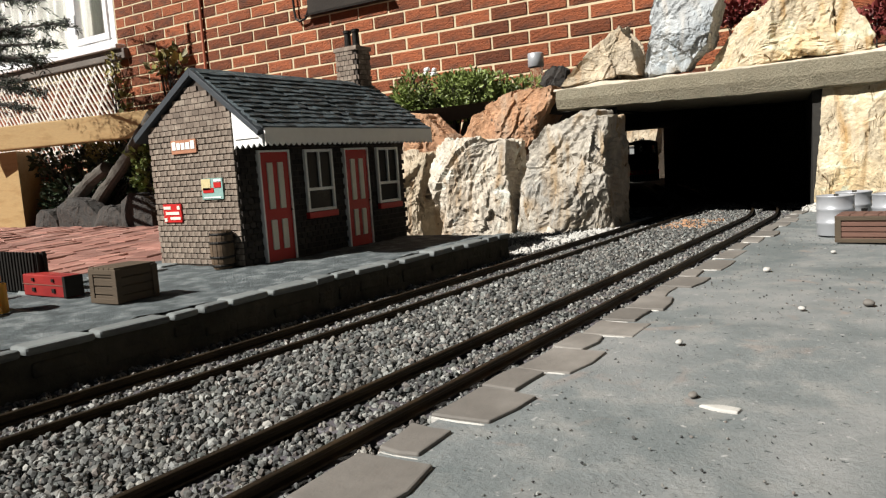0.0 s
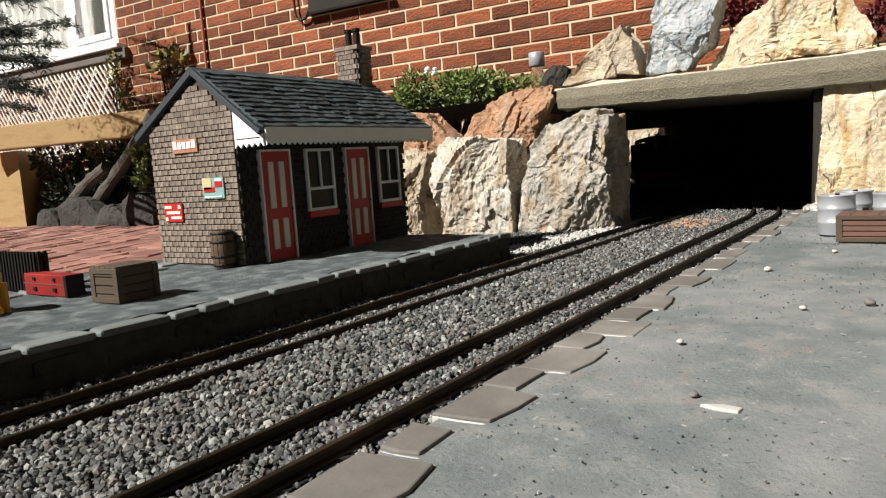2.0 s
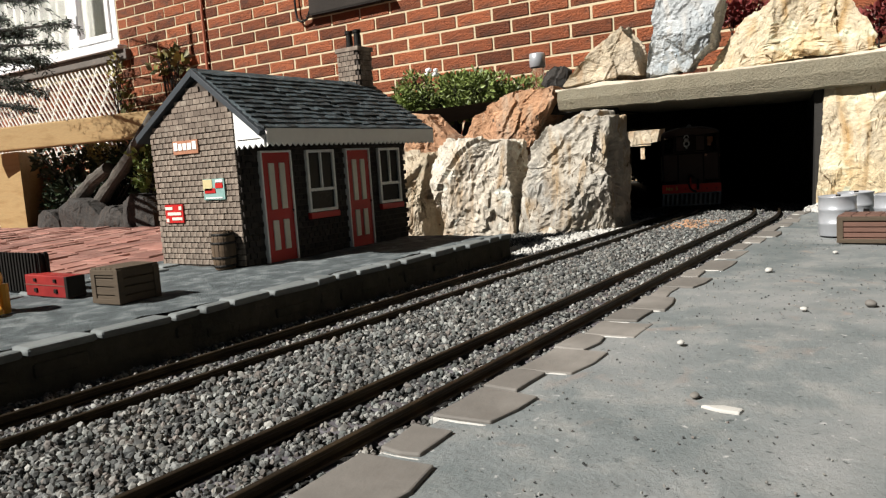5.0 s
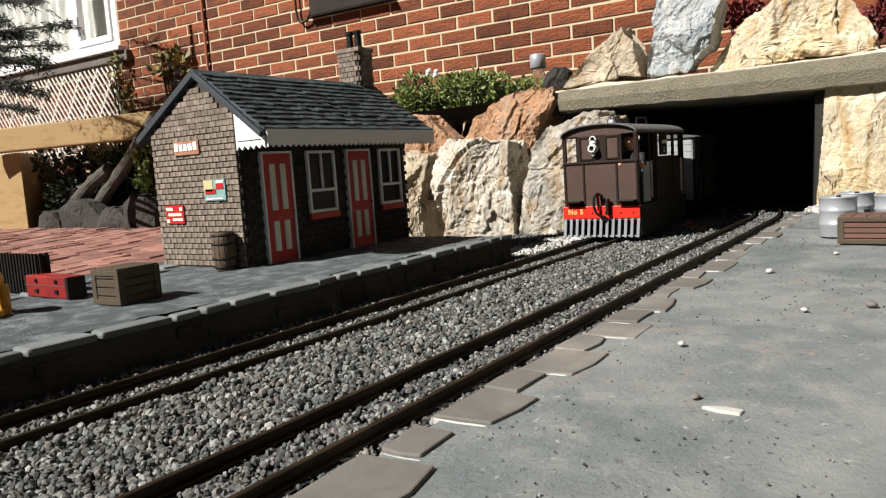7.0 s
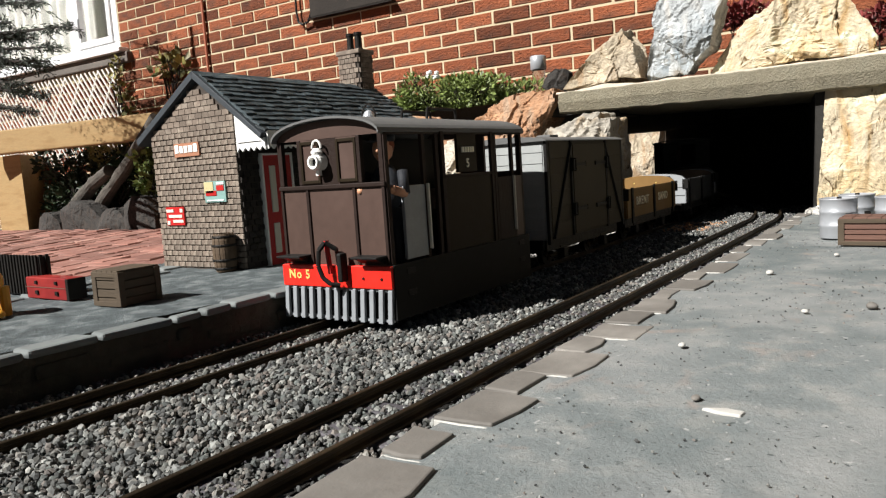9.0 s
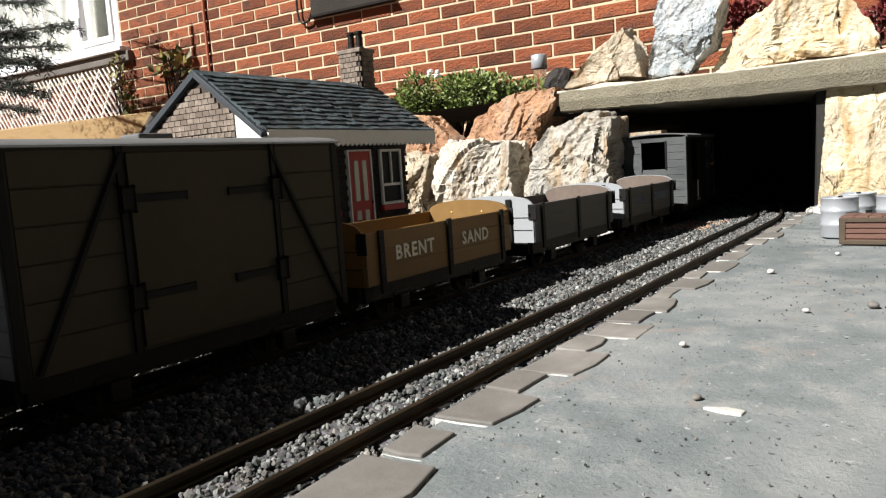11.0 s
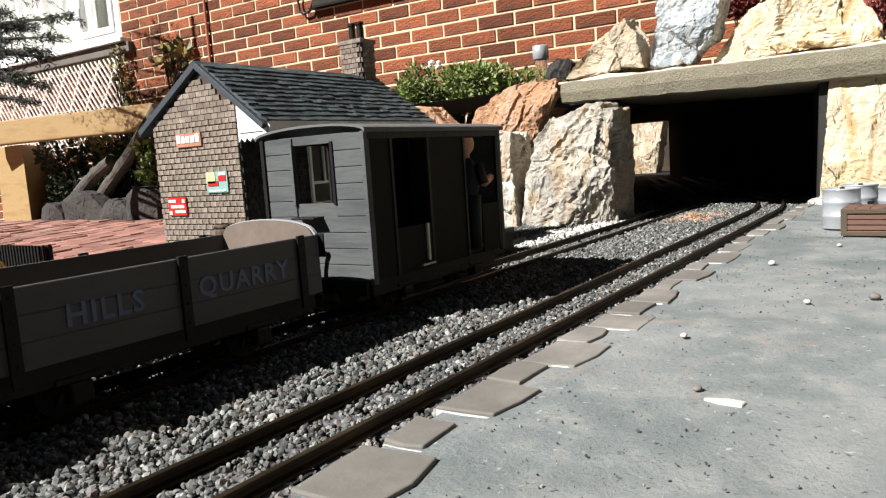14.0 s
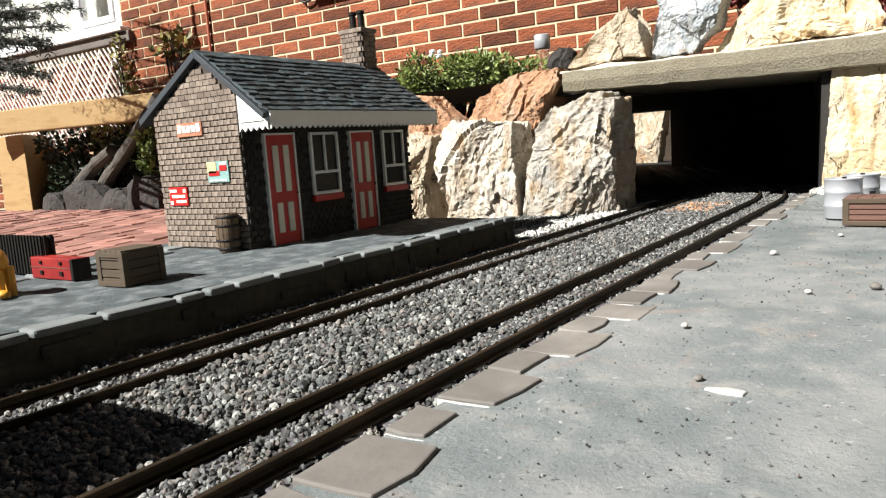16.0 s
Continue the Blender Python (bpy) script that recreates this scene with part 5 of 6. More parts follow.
def tram_engine():
    t = thing("tram_locomotive", "brown enclosed tram locomotive with red buffer beam and grey cowcatcher", "model locomotive")
    L, H, B = 0.182, 0.0455, 0.047
    fr = part("front", box(0, .0025, -H, H, .039, .0905), TRAM_BROWN, t, "dark brown panelled front")
    for y in (-H + .001, -.0205, .0205, H - .001):
        part("strap", box(-.0012, .0002, y - .0012, y + .0012, .040, .0895, .0003), TRAM_TRIM, fr)
    part("waist_rail", box(-.0018, .003, -H - .0008, H + .0008, .0895, .0925, .0006), TRAM_TRIM, fr)
    # upper front: arch, pillars, two panels with the lamp between
    arch = [(-H, .1225)] + [(H * math.sin(a), .1225 + .0115 * math.cos(a * .98)) for a in [radians(-90 + 10 * k) for k in range(1, 18)]] + [(H, .1225)]
    part("arch", prism(arch[::-1], 0, .0025), TRAM_BROWN, fr)
    for y0, y1 in ((-H, -H + .0035), (-.0275, -.0245), (.0245, .0275), (H - .0035, H)):
        part("pillar", box(-.0005, .003, y0, y1, .0925, .1225, .0004), TRAM_TRIM, fr)
    for y0, y1 in ((-.0245, -.0075), (.0075, .0245)):
        pn = part("window_panel", box(.0002, .0024, y0, y1, .0925, .1225), TRAM_BROWN, fr)
        bm = bmesh.new()
        for a, b, c, d in ((y0, y0 + .002, .0935, .1215), (y1 - .002, y1, .0935, .1215), (y0 + .002, y1 - .002, .0935, .0957), (y0 + .002, y1 - .002, .1193, .1215)):
            box(-.0010, .0004, a, b, c, d, .0003, bm=bm)
        part("moulding", bm, TRAM_PANEL_SHADED, pn)
    part("centre_panel", box(.0002, .0024, -.0075, .0075, .0925, .1225), TRAM_TRIM, fr)
    lamp = part("headlamp", lathe([(.0055, 0), (.0055, .006), (.0045, .0075), (.0045, .009), (.0032, .009), (.0030, .005)], 18, m=Matrix.Translation((0, .006, .1075)) @ Matrix.Rotation(radians(-90), 4, "Y")), WHITE, t, "white oil headlamp")
    part("lens", lathe([(.003, 0), (.001, .0012)], 14, m=Matrix.Translation((-.0052, .006, .1075)) @ Matrix.Rotation(radians(-90), 4, "Y")), BLACK, lamp)
    bm = lathe([(.0035, .1125), (.0040, .114), (.0022, .1165)], 14, m=Matrix.Translation((-.004, .006, 0)))
    for a in range(12):
        p, q = [Vector((-.004, .006 + .0038 * math.cos(radians(180 * k / 12)), .1165 + .005 * math.sin(radians(180 * k / 12)))) for k in (a, a + 1)]
        cylinder(.0008, p, q, 6, bm=bm)
    part("chimney", bm, WHITE, lamp)
    part("foot", box(-.005, -.002, .0045, .0075, .0985, .1030, .0004), WHITE, lamp)
    bb = part("buffer_beam", box(-.0035, .002, -.0478, .0478, .0245, .0392, .0005), BRIGHT_RED, t, "bright red buffer beam")
    letters("No 5", .0085, LETTER_GOLD, bb, Matrix.Translation((-.0036, .0315, .0325)) @ pose(0, 0, 0, 90, 0, -90), "number", .0003)
    for y in (-.040, -.006, .010, -.025):
        part("bolt", blob((-.0037, y, .031), (.0008, .0011, .0011), sub=1), STEEL, bb)
    for y in (-.033, .033):
        part("step", box(-.012, 0, y - .011, y + .011, .0445, .0460, .0004), BLACK, t)
        part("bracket", prism([(-.001, .0445), (-.010, .0445), (-.001, .0405)], y - .009, y + .009, "y"), BLACK, t)
    # coupling hose and hook
    hk = part("coupling_hook", box(-.010, -.003, -.0125, -.0085, .029, .048, .0012), BLACK, t)
    bm = bmesh.new()
    pts = [Vector((-.004, -.004, .050)), Vector((-.009, .001, .055)), Vector((-.012, .004, .050)), Vector((-.013, .0045, .040)), Vector((-.012, .002, .032)), Vector((-.010, -.003, .0275)), Vector((-.006, -.007, .0265))]
    for a, b in zip(pts, pts[1:]):
        cylinder(.0016, a, b, 8, bm=bm)
    part("vacuum_hose", bm, BLACK, t)
    part("red_pipe", cylinder(.0017, (-.006, .0005, .034), (-.006, .0025, .056), 8), RED, t)
    # cowcatcher
    cow = part("cowcatcher", box(-.0015, .001, -.0475, .0475, .0225, .0245), COW, t, "grey slatted cowcatcher")
    for k in range(13):
        y = -.0455 + .091 * k / 12
        part("slat", prism([(y - .0022, .0240), (y + .0014, .0240), (y + .0032, .002), (y - .0004, .002)], -.0035, -.0012, bevel=.0004), COW, cow)
    part("back_plate", box(.001, .002, -.046, .046, .004, .0225), BLACK, cow)
    part("lower_bar", box(-.0012, .0008, -.0455, .0475, .0028, .0045), COW, cow)
    # sides
    for s in (-1, 1):
        def side(name, x0, x1, z0, z1, mat, parent=t, out=0.0, label=""):
            y = s * H
            return part(name, box(x0, x1, y - .0012 + s * out, y + .0012 + s * out, z0, z1, .0003), mat, parent, label)
        sk = side("skirt", -.001, .184, .004, .0395, SKIRT_SHADED, out=.002, label="grey side skirt with slots, darkened for its shade")
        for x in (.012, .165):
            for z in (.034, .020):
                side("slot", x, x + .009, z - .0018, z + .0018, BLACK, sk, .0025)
        wl = side("side_panel", .062, .134, .0395, .0925, TRAM_PANEL_SHADED, label="ochre-brown side panel darkened for its shade")
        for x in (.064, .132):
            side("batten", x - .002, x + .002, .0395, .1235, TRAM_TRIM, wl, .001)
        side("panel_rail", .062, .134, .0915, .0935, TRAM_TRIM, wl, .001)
        side("name_board", .084, .110, .0945, .1225, TRAM_PANEL_SHADED, wl)
        letters("5", .009, LETTER, wl, Matrix.Translation((.097, s * (H + .0014), .1005)) @ pose(0, 0, 0, 90, 0, 0 if s < 0 else 180), "number", .0002)
        for k in range(5):
            side("name_bar", .089 + .0034 * k, .0912 + .0034 * k, .1085, .1125, LETTER, wl, .0014)
        for x in (.002, .042, .058, .138, .165, .180):
            side("pillar", x - .0018, x + .0018, .0395, .1235, TRAM_TRIM)
        side("half_door", .017, .041, .041, .0885, COW, label="grey half door")
        side("rear_door", .140, .163, .0395, .0885, TRAM_TRIM)
        side("handrail", .0425, .0440, .045, .0890, CREAM, out=.002)
        side("handrail", .1640, .1652, .045, .0890, CREAM, out=.002)
        side("rear_panel", .167, .179, .0395, .0885, TRAM_BROWN)
        side("top_rail", 0, .182, .1215, .1245, TRAM_TRIM)
    rear = part("rear", box(.1795, .182, -H, H, .039, .0925), TRAM_BROWN, t)
    part("rear_arch", prism(arch[::-1], .1795, .182), TRAM_BROWN, rear)
    for y0, y1 in ((-H, -H + .0035), (-.012, .012), (H - .0035, H)):
        part("rear_pillar", box(.1795, .182, y0, y1, .0925, .1225), TRAM_BROWN, rear)
    part("deck", box(.003, .179, -.043, .043, .036, .0385), BLACK, t)
    # Black board added inside so the windows look into a dark interior.
    part("inner_screen", box(.046, .150, .010, .012, .0385, .1222), BLACK, t)
    part("boiler", cylinder(.021, (.055, 0, .062), (.130, 0, .062), 20), BLACK, t)
    ro = [(-B, .1235)] + [(B * math.sin(a), .1237 + .0125 * math.cos(a)) for a in [radians(-90 + 10 * k) for k in range(1, 18)]] + [(B, .1235)]
    inner = [(y * .985, z - .0015) for y, z in ro]
    rf = part("roof", prism((ro + inner[::-1])[::-1], -.005, .187), ROOF_GREY, t, "grey arched roof")
    for y0 in (-.012, .012):
        bm = bmesh.new()
        pts = [Vector((.098, y0, .132)), Vector((.100, y0, .1435)), Vector((.138, y0, .1435)), Vector((.140, y0, .132))]
        for a, b in zip(pts, pts[1:]):
            cylinder(.0011, a, b, 8, bm=bm)
        part("roof_rail", bm, BLACK, rf)
    bell = part("bell", lathe([(.0045, 0), (.0042, .0015), (.003, .004), (.001, .0055)], 14, m=Matrix.Translation((.045, 0, .1365))), ZINC, rf)
    bm = bmesh.new()
    for k in range(10):
        p, q = [Vector((.045, .006 * math.cos(radians(18 * j)), .1360 + .010 * math.sin(radians(18 * j)))) for j in (k, k + 1)]
        cylinder(.0007, p, q, 6, bm=bm)
    part("bell_hoop", bm, STEEL, rf)
    w = [wheelset(t, .05, .012), wheelset(t, .13, .012)]
    return t, w, (.05, .13), .012


def goods_van():
    t = thing("goods_van", "boarded goods van with beige doors and pale grey ends", "model wagon")
    L, H, z0, z1 = .184, .043, .0275, .116
    w = chassis(t, L, .036, z0 - .001, (.042, .142))
    part("end", box(0, .0025, -H, H, z0, z1), VAN_END, t, "pale grey planked end")
    part("end", box(L - .0025, L, -H, H, z0, z1), VAN_END, t, "pale grey planked end")
    for k in range(9):
        z = z0 + .0098 * k
        part("end_plank", box(-.0008, .0004, -H + .003, H - .003, z + .0003, z + .0095, .0003), VAN_END, t)
    for y in (-H, H):
        part("corner_post", box(-.0014, .003, y - .0016, y + .0016, z0 - .004, z1, .0004), BLACK, t)
        part("corner_post", box(L - .003, L + .0014, y - .0016, y + .0016, z0 - .004, z1, .0004), BLACK, t)
        s = 1 if y > 0 else -1
        sd = part("side", box(.003, L - .003, y - .0012, y + .0012, z0, z1), VAN_SIDE_SHADED, t, "beige van side darkened for its shade")
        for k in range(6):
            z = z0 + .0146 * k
            part("plank", box(.004, L - .004, y + s * .0008, y + s * .0016, z + .0003, z + .0143, .0003), VAN_SIDE_SHADED, sd)
        dr = part("door", box(.052, .132, y + s * .0012, y + s * .0030, z0 + .002, z1 - .003, .0004), VAN_SIDE_SHADED, t, "beige hinged van door darkened for its shade")
        for z in (z0 + .024, z0 + .066):
            part("hinge_strap", box(.048, .080, y + s * .0028, y + s * .0040, z - .0016, z + .0016, .0004), BLACK, dr)
            part("hinge_strap", box(.104, .136, y + s * .0028, y + s * .0040, z - .0016, z + .0016, .0004), BLACK, dr)
            for x in (.050, .134):
                part("hinge", box(x - .003, x + .003, y + s * .0028, y + s * .0048, z - .005, z + .005, .001), BLACK, dr)
        for xa, xb in (((.006, .050)), ((.178, .134))):
            bm = cylinder(.0017, (xa, y + s * .0022, z0 + .001), (xb, y + s * .0022, z1 - .003), 6)
            part("brace", bm, BLACK, sd)
        for x in (.049, .135):
            part("post", box(x - .0016, x + .0016, y + s * .001, y + s * .0030, z0, z1, .0003), BLACK, sd)
    B = H + .003
    ro = [(-B, z1)] + [(B * math.sin(a), z1 + .0055 * math.cos(a)) for a in [radians(-90 + 10 * k) for k in range(1, 18)]] + [(B, z1)]
    part("roof", prism(ro[::-1], -.004, L + .004), ROOF_GREY, t, "grey shallow arched roof")
    part("roof_vent", box(.085, .105, -.008, .008, z1 + .005, z1 + .0085, .001), ROOF_GREY, t)
    return t, w, (.042, .142), .011


def open_wagon(label, side_mat, end_mat, words=(), word_mat=None):
    t = thing("open_wagon", label, "model wagon", group="open wagons")
    L, H, z0, z1 = .186, .039, .0275, .0605
    w = chassis(t, L, .033, z0 - .001, (.043, .143))
    for s in (-1, 1):
        sd = part("side", box(.001, L - .001, s * H - .0010, s * H + .0010, z0, z1), side_mat, t)
        for k in range(3):
            z = z0 + .011 * k
            part("plank", box(.0015, L - .0015, s * H + s * .0008 - .0006, s * H + s * .0008 + .0006, z + .0002, z + .0108, .0003), side_mat, sd)
        for x in (.016, .094, .170):
            part("strap", box(x - .0026, x + .0026, s * H + s * .0022 - .0009, s * H + s * .0022 + .0009, z0 - .006, z1 + .0012, .0004), BLACK, sd)
            for k in range(4):
                part("bolt", blob((x, s * (H + .0031), z0 + .003 + .0088 * k), (.0009, .0007, .0009), sub=1), BLACK, sd)
        for word, x in words:
            letters(word, .0132, word_mat, sd, Matrix.Translation((x if s < 0 else L - x, s * (H + .0016), z0 + .0175)) @ pose(0, 0, 0, 90, 0, 0 if s < 0 else 180), "lettering", .0003)
    for x, d in ((0, -1), (L, 1)):
        o = [(-H, z0), (-H, z1 + .0005)] + [(H * .97 * math.sin(a), z1 + .0005 + .0085 * math.cos(a) ** .8) for a in [radians(-80 + 10 * k) for k in range(17)]] + [(H, z1 + .0005), (H, z0)]
        e = part("end", prism(o[::-1], x - (0 if d < 0 else .002), x + (.002 if d < 0 else 0)), end_mat, t, "arched planked end")
        for k in range(2):
            part("plank_joint", box(x + d * .0001 - .0003, x + d * .0001 + .0003, -H + .001, H - .001, z0 + .011 * (k + 1) - .0003, z0 + .011 * (k + 1) + .0003), SKIRT_SHADED, e)
        for y in (-.016, .016):
            part("end_strap", box(x + d * .0010 - .0012, x + d * .0010 + .0012, y - .0026, y + .0026, z0 - .008, z1 + .0055, .0004), BLACK, e)
        for y in (-H, H):
            part("corner_plate", box(x - .0006, x + .0006, y - .004, y + .004, z0 + .020, z1 + .0006, .0005, m=Matrix.Translation((d * .0006, 0, 0))), BLACK, e)
            part("corner_bolt", blob((x + d * .002, y * .93, z1 - .008), (.0012, .0012, .0012), sub=1), BLACK, e)
        for y in (-.02, .02):
            part("inner_bolt", blob((x - d * .0022, y * .75, z1 - .001), (.0006, .001, .001), sub=1), LETTER_GOLD, e)
    if side_mat is not end_mat:
        for x, d in ((.0022, 1), (L - .0022, -1)):
            o = [(-H + .001, z0 + .003), (-H + .001, z1)] + [(H * .95 * math.sin(a), z1 + .0085 * math.cos(a) ** .8) for a in [radians(-80 + 10 * k) for k in range(17)]] + [(H - .001, z1), (H - .001, z0 + .003)]
            part("end_lining", prism(o[::-1], min(x, x + d * .0012), max(x, x + d * .0012)), WAGON_INSIDE, t, "bare brown inner lining")
    part("wagon_floor", box(.002, L - .002, -H + .001, H - .001, z0 + .001, z0 + .003), CRATE, t)
    return t, w, (.043, .143), .011


def brake_van():
    t = thing("brake_van", "weathered grey planked brake van with open doorways", "model wagon")
    L, H, z0, z1 = .160, .0435, .026, .118
    w = chassis(t, L, .036, z0 - .001, (.040, .128))
    for x, d in ((0, -1), (L, 1)):
        e = part("end", box(min(x, x - d * .0015), max(x, x - d * .0015), -H, H, z0, .075), PLANK_GREY, t, "weathered grey planked end with a square window opening")
        part("end_upper", box(min(x, x - d * .0015), max(x, x - d * .0015), -H, -.0165, .075, z1), PLANK_GREY, e)
        part("end_upper", box(min(x, x - d * .0015), max(x, x - d * .0015), .0165, H, .075, z1), PLANK_GREY, e)
        part("end_upper", box(min(x, x - d * .0015), max(x, x - d * .0015), -.0165, .0165, .1125, z1), PLANK_GREY, e)
        for k in range(9):
            za, zb = z0 + .0102 * k, z0 + .0102 * (k + 1) - .0004
            zb = min(zb, z1)
            spans = [(-H, H)] if zb < .0755 or za > .1105 else [(-H, -.0165), (.0165, H)]
            for a, b in spans:
                part("plank", box(x + d * .0004 - .0006, x + d * .0004 + .0006, a + .0004, b - .0004, za, zb, .0003), PLANK_GREY, e)
        for y in (-.0175, .0175):
            part("window_post", box(x + d * .0012 - .0008, x + d * .0012 + .0008, y - .0012, y + .0012, .074, .1135, .0003), BLACK if y < 0 else PLANK_GREY, e)
        for y in (-H, H):
            part("corner_post", box(x - .0024, x + .0024, y - .0016, y + .0016, z0 - .002, z1, .0004), BLACK if y > 0 else PLANK_GREY, e)
        part("lamp_bracket", box(min(x, x + d * .010), max(x, x + d * .010), -.006, .014, .0655, .0668, .0003), STEEL, e)
        bm = bmesh.new()
        pts = [Vector((x + d * .002, .004, .045)), Vector((x + d * .007, .006, .051)), Vector((x + d * .010, .010, .049)), Vector((x + d * .011, .0125, .040)), Vector((x + d * .010, .013, .030))]
        for a, b in zip(pts, pts[1:]):
            cylinder(.0015, a, b, 8, bm=bm)
        pts = [v + Vector((0, -.011, -.003)) for v in pts]
        for a, b in zip(pts, pts[1:]):
            cylinder(.0015, a, b, 8, bm=bm)
        part("hose", bm, BLACK, e)
        part("red_pipe", cylinder(.0017, (x + d * .003, .003, .030), (x + d * .003, .004, .051), 8), RED, e)
    for s in (-1, 1):
        y = s * H

        def side(name, x0, x1, za, zb, mat, out=0.0, label=""):
            return part(name, box(x0, x1, y - .0010 + s * out, y + .0010 + s * out, za, zb, .0003), mat, t, label)
        side("side_panel", .001, .023, z0, z1, BRAKE_PANEL_SHADED)
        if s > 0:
            side("side_panel", .109, .154, z0, z1, BRAKE_PANEL_SHADED)
        side("side_panel", .064, .108, z0, z1, BRAKE_PANEL_SHADED, 0, "drab brown side panel darkened for its shade")
        side("side_panel", .155, L - .001, z0, z1, BRAKE_PANEL_SHADED)
        side("half_door", .024, .063, z0, .056, BRAKE_PANEL_SHADED, .0004)
        side("half_door", .130, .154, z0, .062, BRAKE_PANEL_SHADED, .0004)
        side("top_rail", .001, L - .001, z1 - .005, z1, STEEL, .001)
        side("handrail", .0555, .0575, .031, .056, CREAM, .002, "pale handrail")
        side("footboard", .020, L - .02, .0100, .0120, STEEL, .003)
        side("step", .045, .060, .0285, .0298, ZINC, .004)
        for x in (.0235, .0635, .1085, .1550):
            side("post", x - .0014, x + .0014, z0, z1, STEEL, .0008)
    part("partition", box(.0985, .1000, -H + .002, -.004, z0, z1 - .004), BRAKE_PANEL_SHADED, t)
    part("cabin_floor", box(.002, L - .002, -H + .001, H - .001, z0 + .001, z0 + .003), BLACK, t)
    B = H + .004
    ro = [(-B, z1 + .0005)] + [(B * math.sin(a), z1 + .001 + .0055 * math.cos(a)) for a in [radians(-90 + 10 * k) for k in range(1, 18)]] + [(B, z1 + .0005)]
    inner = [(yy * .985, zz - .0015) for yy, zz in ro]
    part("roof", prism((ro + inner[::-1])[::-1], -.004, L + .004), ROOF_GREY, t, "dark grey shallow arched roof")
    return t, w, (.040, .128), .011


def doll(label, hair, top, cap, turn):
    """A plain standing doll, 88 mm high."""
    m = [SKIN, hair, top, CLOTH, cap]
    bm = bmesh.new()
    for y in (-.0055, .0055):
        cylinder(.0050, (0, y, 0), (0, y, .040), 10, bm=bm, radius2=.0060, index=3)
        blob((-.002, y, .002), (.007, .004, .0028), bm, 3, 1)
    blob((0, 0, .052), (.0085, .0115, .018), bm, 2, 2)
    for y, r in ((-.0125, 1), (.0125, 1)):
        cylinder(.0036, (0, y, .064), (-.003, y * 1.15, .049), 8, bm=bm, index=2)
        cylinder(.0030, (-.003, y * 1.15, .049), (-.013, y * .9, .052), 8, bm=bm, index=0)
        blob((-.015, y * .85, .0525), (.0036, .003, .003), bm, 0, 1)
    cylinder(.0035, (0, 0, .066), (0, 0, .074), 8, bm=bm, index=0)
    blob((-.0005, 0, .0785), (.0078, .0068, .0088), bm, 0, 2)
    blob((-.0082, 0, .0775), (.0020, .0013, .0018), bm, 0, 1)
    blob((.0016, 0, .0812), (.0075, .0072, .0078), bm, 1, 2)
    if cap is not hair:
        lathe([(.0078, .0830), (.0086, .0845), (.0080, .0885), (.0010, .0900)], 14, bm=bm, index=4)
        box(-.0125, -.004, -.006, .006, .0832, .0842, 0, bm=bm, index=4)
    for v in bm.verts:
        v.co = Matrix.Rotation(turn, 3, "Z") @ v.co
    ob = link("doll", bm, m, smooth=True)
    return tagged(ob, label, "doll")


ENGINE, VAN = tram_engine(), goods_van()
SAND_WAGON = open_wagon("ochre open wagon lettered in cream with black straps", OCHRE, OCHRE, (("BRENT", .0525), ("SAND", .130)), LETTER)
GREY_WAGON = open_wagon("grey open wagon with white arched ends and black straps", WAGON_GREY, WAGON_WHITE)
QUARRY_WAGON = open_wagon("grey open wagon with white ends and dull blue lettering", WAGON_GREY, WAGON_WHITE, (("HILLS", .055), ("QUARRY", .1305)), LETTER_BLUE)
BRAKE = brake_van()
TRAIN = [(ENGINE, 0.0), (VAN, .234), (SAND_WAGON, .442), (GREY_WAGON, .671), (QUARRY_WAGON, .892), (BRAKE, 1.120)]
DRIVER = doll("driver doll in dark cap and grey jacket leaning from the engine", HAIR, CLOTH, CLOTH, 0.25)
GUARD = doll("guard doll in dark cap and uniform in the brake van doorway", SKIN, CLOTH, CLOTH, 3.0)


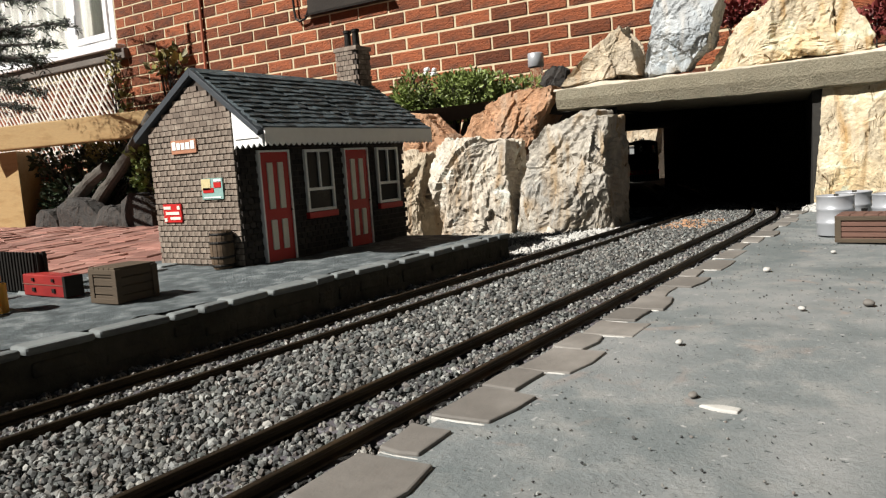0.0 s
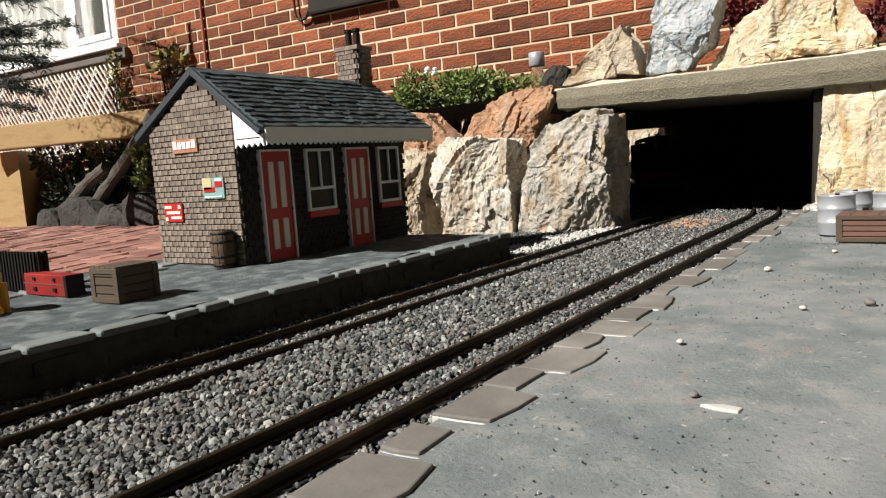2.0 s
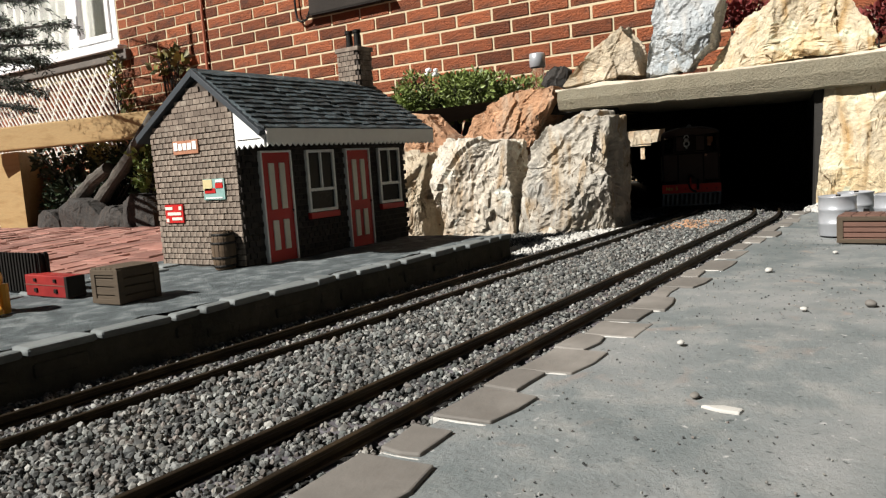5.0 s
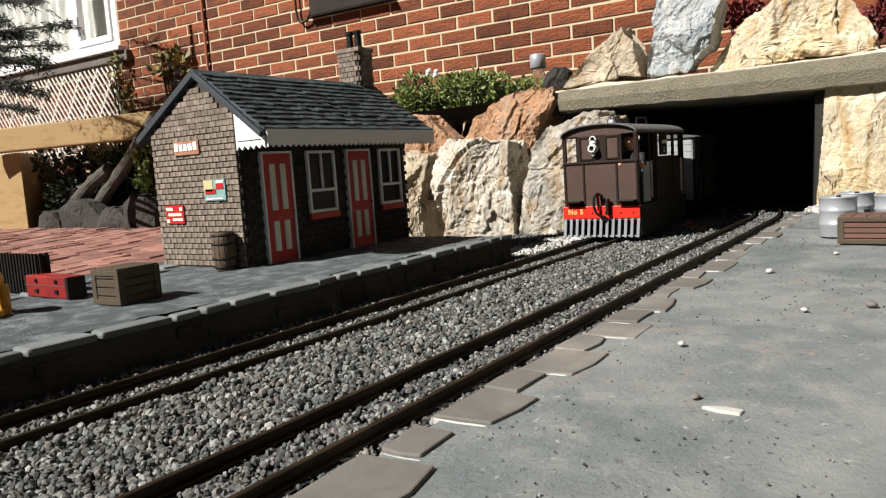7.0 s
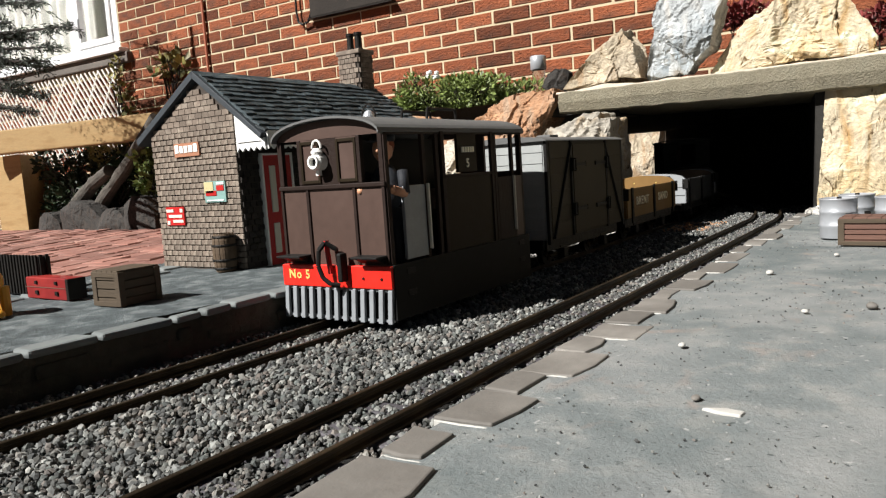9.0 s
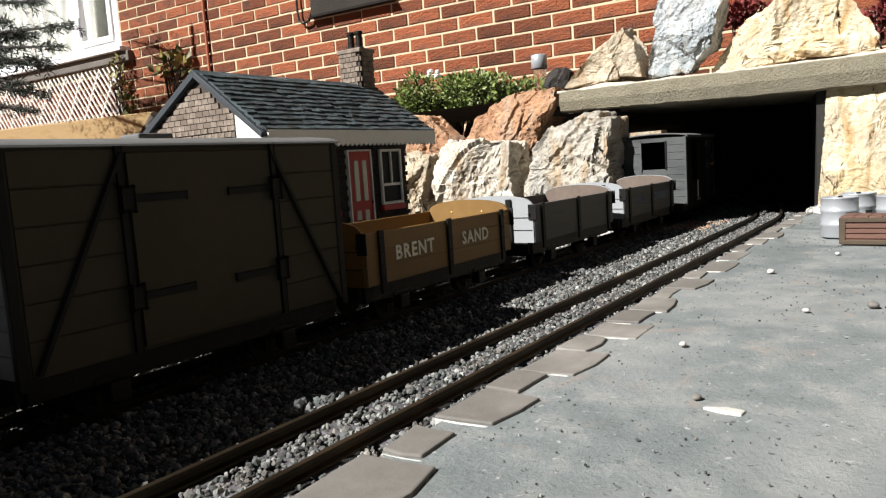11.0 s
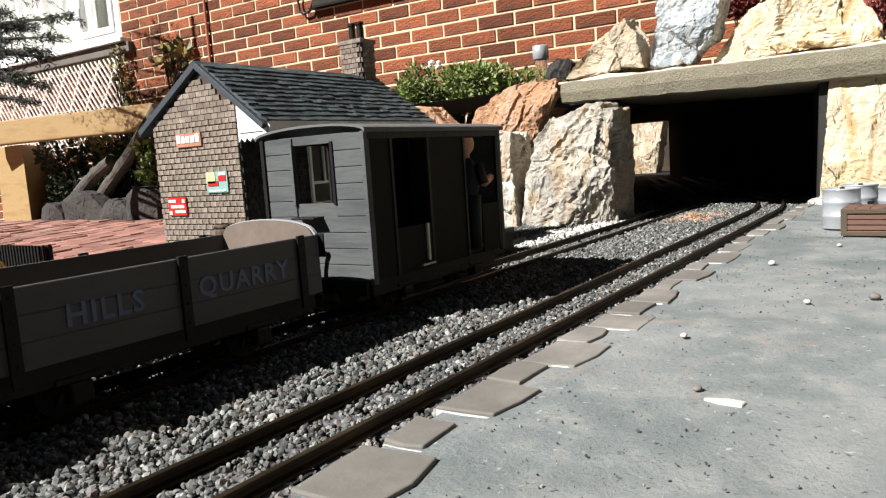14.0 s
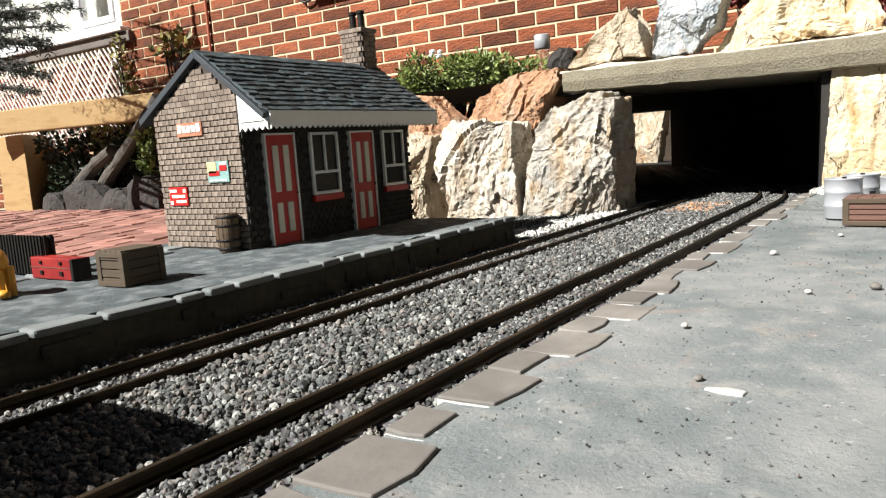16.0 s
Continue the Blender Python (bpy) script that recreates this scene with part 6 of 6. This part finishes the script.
# ---- bricks and pavers ----
def house_bricks():
    me, rest, made = None, [], 0
    rnd = random.Random(8)
    cells = []
    for row in range(-14, 26):
        for i in range(-42, 16):
            x = (i + (0.5 if row % 2 == 0 else 0.0)) * 0.225
            z = row * 0.075
            wide = 0.1065
            if x > WIN_L - 0.14 and WIN_B - 0.14 < z < WIN_T + 0.04 and x - wide < WIN_R + 0.012:
                if x + wide < WIN_R + 0.05:
                    continue
                a, b = WIN_R + 0.012, x + wide
                x, wide = (a + b) / 2, (b - a) / 2
            if x > 1.6:
                near = False
            else:
                near = -2.6 < x < 1.45 and -0.33 < z < 0.34
            cells.append((x, z, near and wide > 0.1, wide))
    v0, f0 = [], []
    for x, z, near, wide in cells:
        if near and made < 300:
            if me is None:
                bm = box(-0.1065, 0.1065, -0.0045, 0.03, -0.032, 0.032, 0)
                bmesh.ops.bevel(bm, geom=list(bm.edges), offset=0.003, segments=1, affect="EDGES")
                ob = part("brick", bm, BRICK, wall_north)
                me = ob.data
            else:
                ob = new("brick", me)
                ob.parent = wall_north
            ob.location = (x + rnd.uniform(-.002, .002), rnd.uniform(-.0025, .002), z + rnd.uniform(-.0015, .0015))
            ob.rotation_euler = (0, rnd.uniform(-.006, .006), 0)
            made += 1
        else:
            k = len(v0)
            d = rnd.uniform(-.0025, .002)
            for a, b, c in ((-.1065, .03, -.032), (.1065, .03, -.032), (.1065, .03, .032), (-.1065, .03, .032), (-.1065, -.0025, -.032), (.1065, -.0025, -.032), (.1065, -.0025, .032), (-.1065, -.0025, .032), (-.1035, -.0045, -.029), (.1035, -.0045, -.029), (.1035, -.0045, .029), (-.1035, -.0045, .029)):
                v0.append((x + math.copysign(abs(a) - 0.1065 + wide, a), b + d, z + c))
            for q in ((8, 9, 10, 11), (4, 5, 9, 8), (5, 6, 10, 9), (6, 7, 11, 10), (7, 4, 8, 11), (0, 1, 5, 4), (1, 2, 6, 5), (2, 3, 7, 6), (3, 0, 4, 7)):
                f0.append(tuple(k + j for j in q))
    mesh = bpy.data.meshes.new("brickwork")
    mesh.from_pydata(v0, [], f0)
    mesh.materials.append(BRICK_FAR)
    ob = new("brickwork", mesh)
    ob.parent = wall_north
    ob["kind"] = "stuff"


def patio_pavers():
    me, made = None, 0
    rnd = random.Random(6)
    spread = []
    a = radians(24)
    for i in range(-60, 60):
        for j in range(-60, 90):
            u, v = (i + (0.5 if j % 2 else 0)) * 0.204, j * 0.104
            x, y = 2.3 + u * math.cos(a) - v * math.sin(a), 4.0 + u * math.sin(a) + v * math.cos(a)
            if 0.8 < x < 3.15 and 1.7 < y < 8.5:
                spread.append((x, y))
    spread.sort(key=lambda p: p[0] * 0.8 + p[1])
    v0, f0 = [], []
    for x, y in spread:
        z, tilt = -0.196 + rnd.uniform(-.005, .005), rnd.uniform(-.03, .03)
        m = Matrix.Translation((x, y, z)) @ Matrix.Rotation(a, 4, "Z") @ Matrix.Rotation(tilt, 4, "X")
        if made < 300 and y < 5.2:
            if me is None:
                bm = box(-.0985, .0985, -.0485, .0485, -.03, .012, 0)
                bmesh.ops.bevel(bm, geom=list(bm.edges), offset=0.004, segments=1, affect="EDGES")
                ob = part("paver", bm, PAVER, ground)
                me = ob.data
            else:
                ob = new("paver", me)
                ob.parent = ground
            ob.matrix_basis = m
            made += 1
        else:
            k = len(v0)
            for p in ((-.0985, -.0485, -.03), (.0985, -.0485, -.03), (.0985, .0485, -.03), (-.0985, .0485, -.03), (-.0985, -.0485, .008), (.0985, -.0485, .008), (.0985, .0485, .008), (-.0985, .0485, .008), (-.0945, -.0445, .012), (.0945, -.0445, .012), (.0945, .0445, .012), (-.0945, .0445, .012)):
                v0.append(tuple(m @ Vector(p)))
            for q in ((8, 9, 10, 11), (4, 5, 9, 8), (5, 6, 10, 9), (6, 7, 11, 10), (7, 4, 8, 11), (0, 1, 5, 4), (1, 2, 6, 5), (2, 3, 7, 6), (3, 0, 4, 7)):
                f0.append(tuple(k + j for j in q))
    mesh = bpy.data.meshes.new("paving")
    mesh.from_pydata(v0, [], f0)
    mesh.materials.append(PAVER_FAR)
    ob = new("paving", mesh)
    tagged(ob, "pinkish red block paving of the patio", "paving", kind="stuff")


raised_bed()
track(Y_NEAR, "narrow gauge steel track laid in grey ballast beside the concrete platform")
track(Y_FAR, "narrow gauge steel track laid in grey ballast below the station platform")
ballast()
house_bricks()
patio_pavers()


# ---- what moves ----
TIMES = [0, 4.2, 6.5, 7.0, 7.5, 8.0, 8.5, 9.0, 9.2, 11.3, 11.5, 12.5, 13.5, 14.5, 15.5, 16.0]
FRONT = [2.45, 1.462, .942, .828, .711, .595, .479, .361, .315, -.170, -.216, -.441, -.663, -.889, -1.122, -1.238]


def place(s, xa, xb):
    """The pose of a vehicle whose front is s metres along, on its two axles."""
    p, q = along(s + xa, Y_FAR)[0], along(s + xb, Y_FAR)[0]
    d = q - p
    return Matrix.Translation(p) @ Matrix.Rotation(math.atan2(d.y, d.x), 4, "Z") @ Matrix.Translation((-xa, 0, 0))


def motions():
    steps = [16.0 * k / 64 for k in range(65)]
    at = lambda t: float(np.interp(t, TIMES, FRONT))
    for (ob, wheels, (xa, xb), r), back in TRAIN:
        walk(ob, [(t, place(at(t) + back, xa, xb)) for t in steps])
        for w in wheels:
            here = w.location.copy()
            walk(w, [(k / 15, Matrix.Translation(here) @ Matrix.Rotation((at(k / 15) - at(0)) / r, 4, "Y")) for k in range(241)])
    for ob, (veh, back), m in ((DRIVER, TRAIN[0], Matrix.Translation((.019, -.031, .0345))), (GUARD, TRAIN[5], Matrix.Translation((.124, -.036, .0292)))):
        xa, xb = veh[2]
        walk(ob, [(t, place(at(t) + back, xa, xb) @ m) for t in steps])


motions()
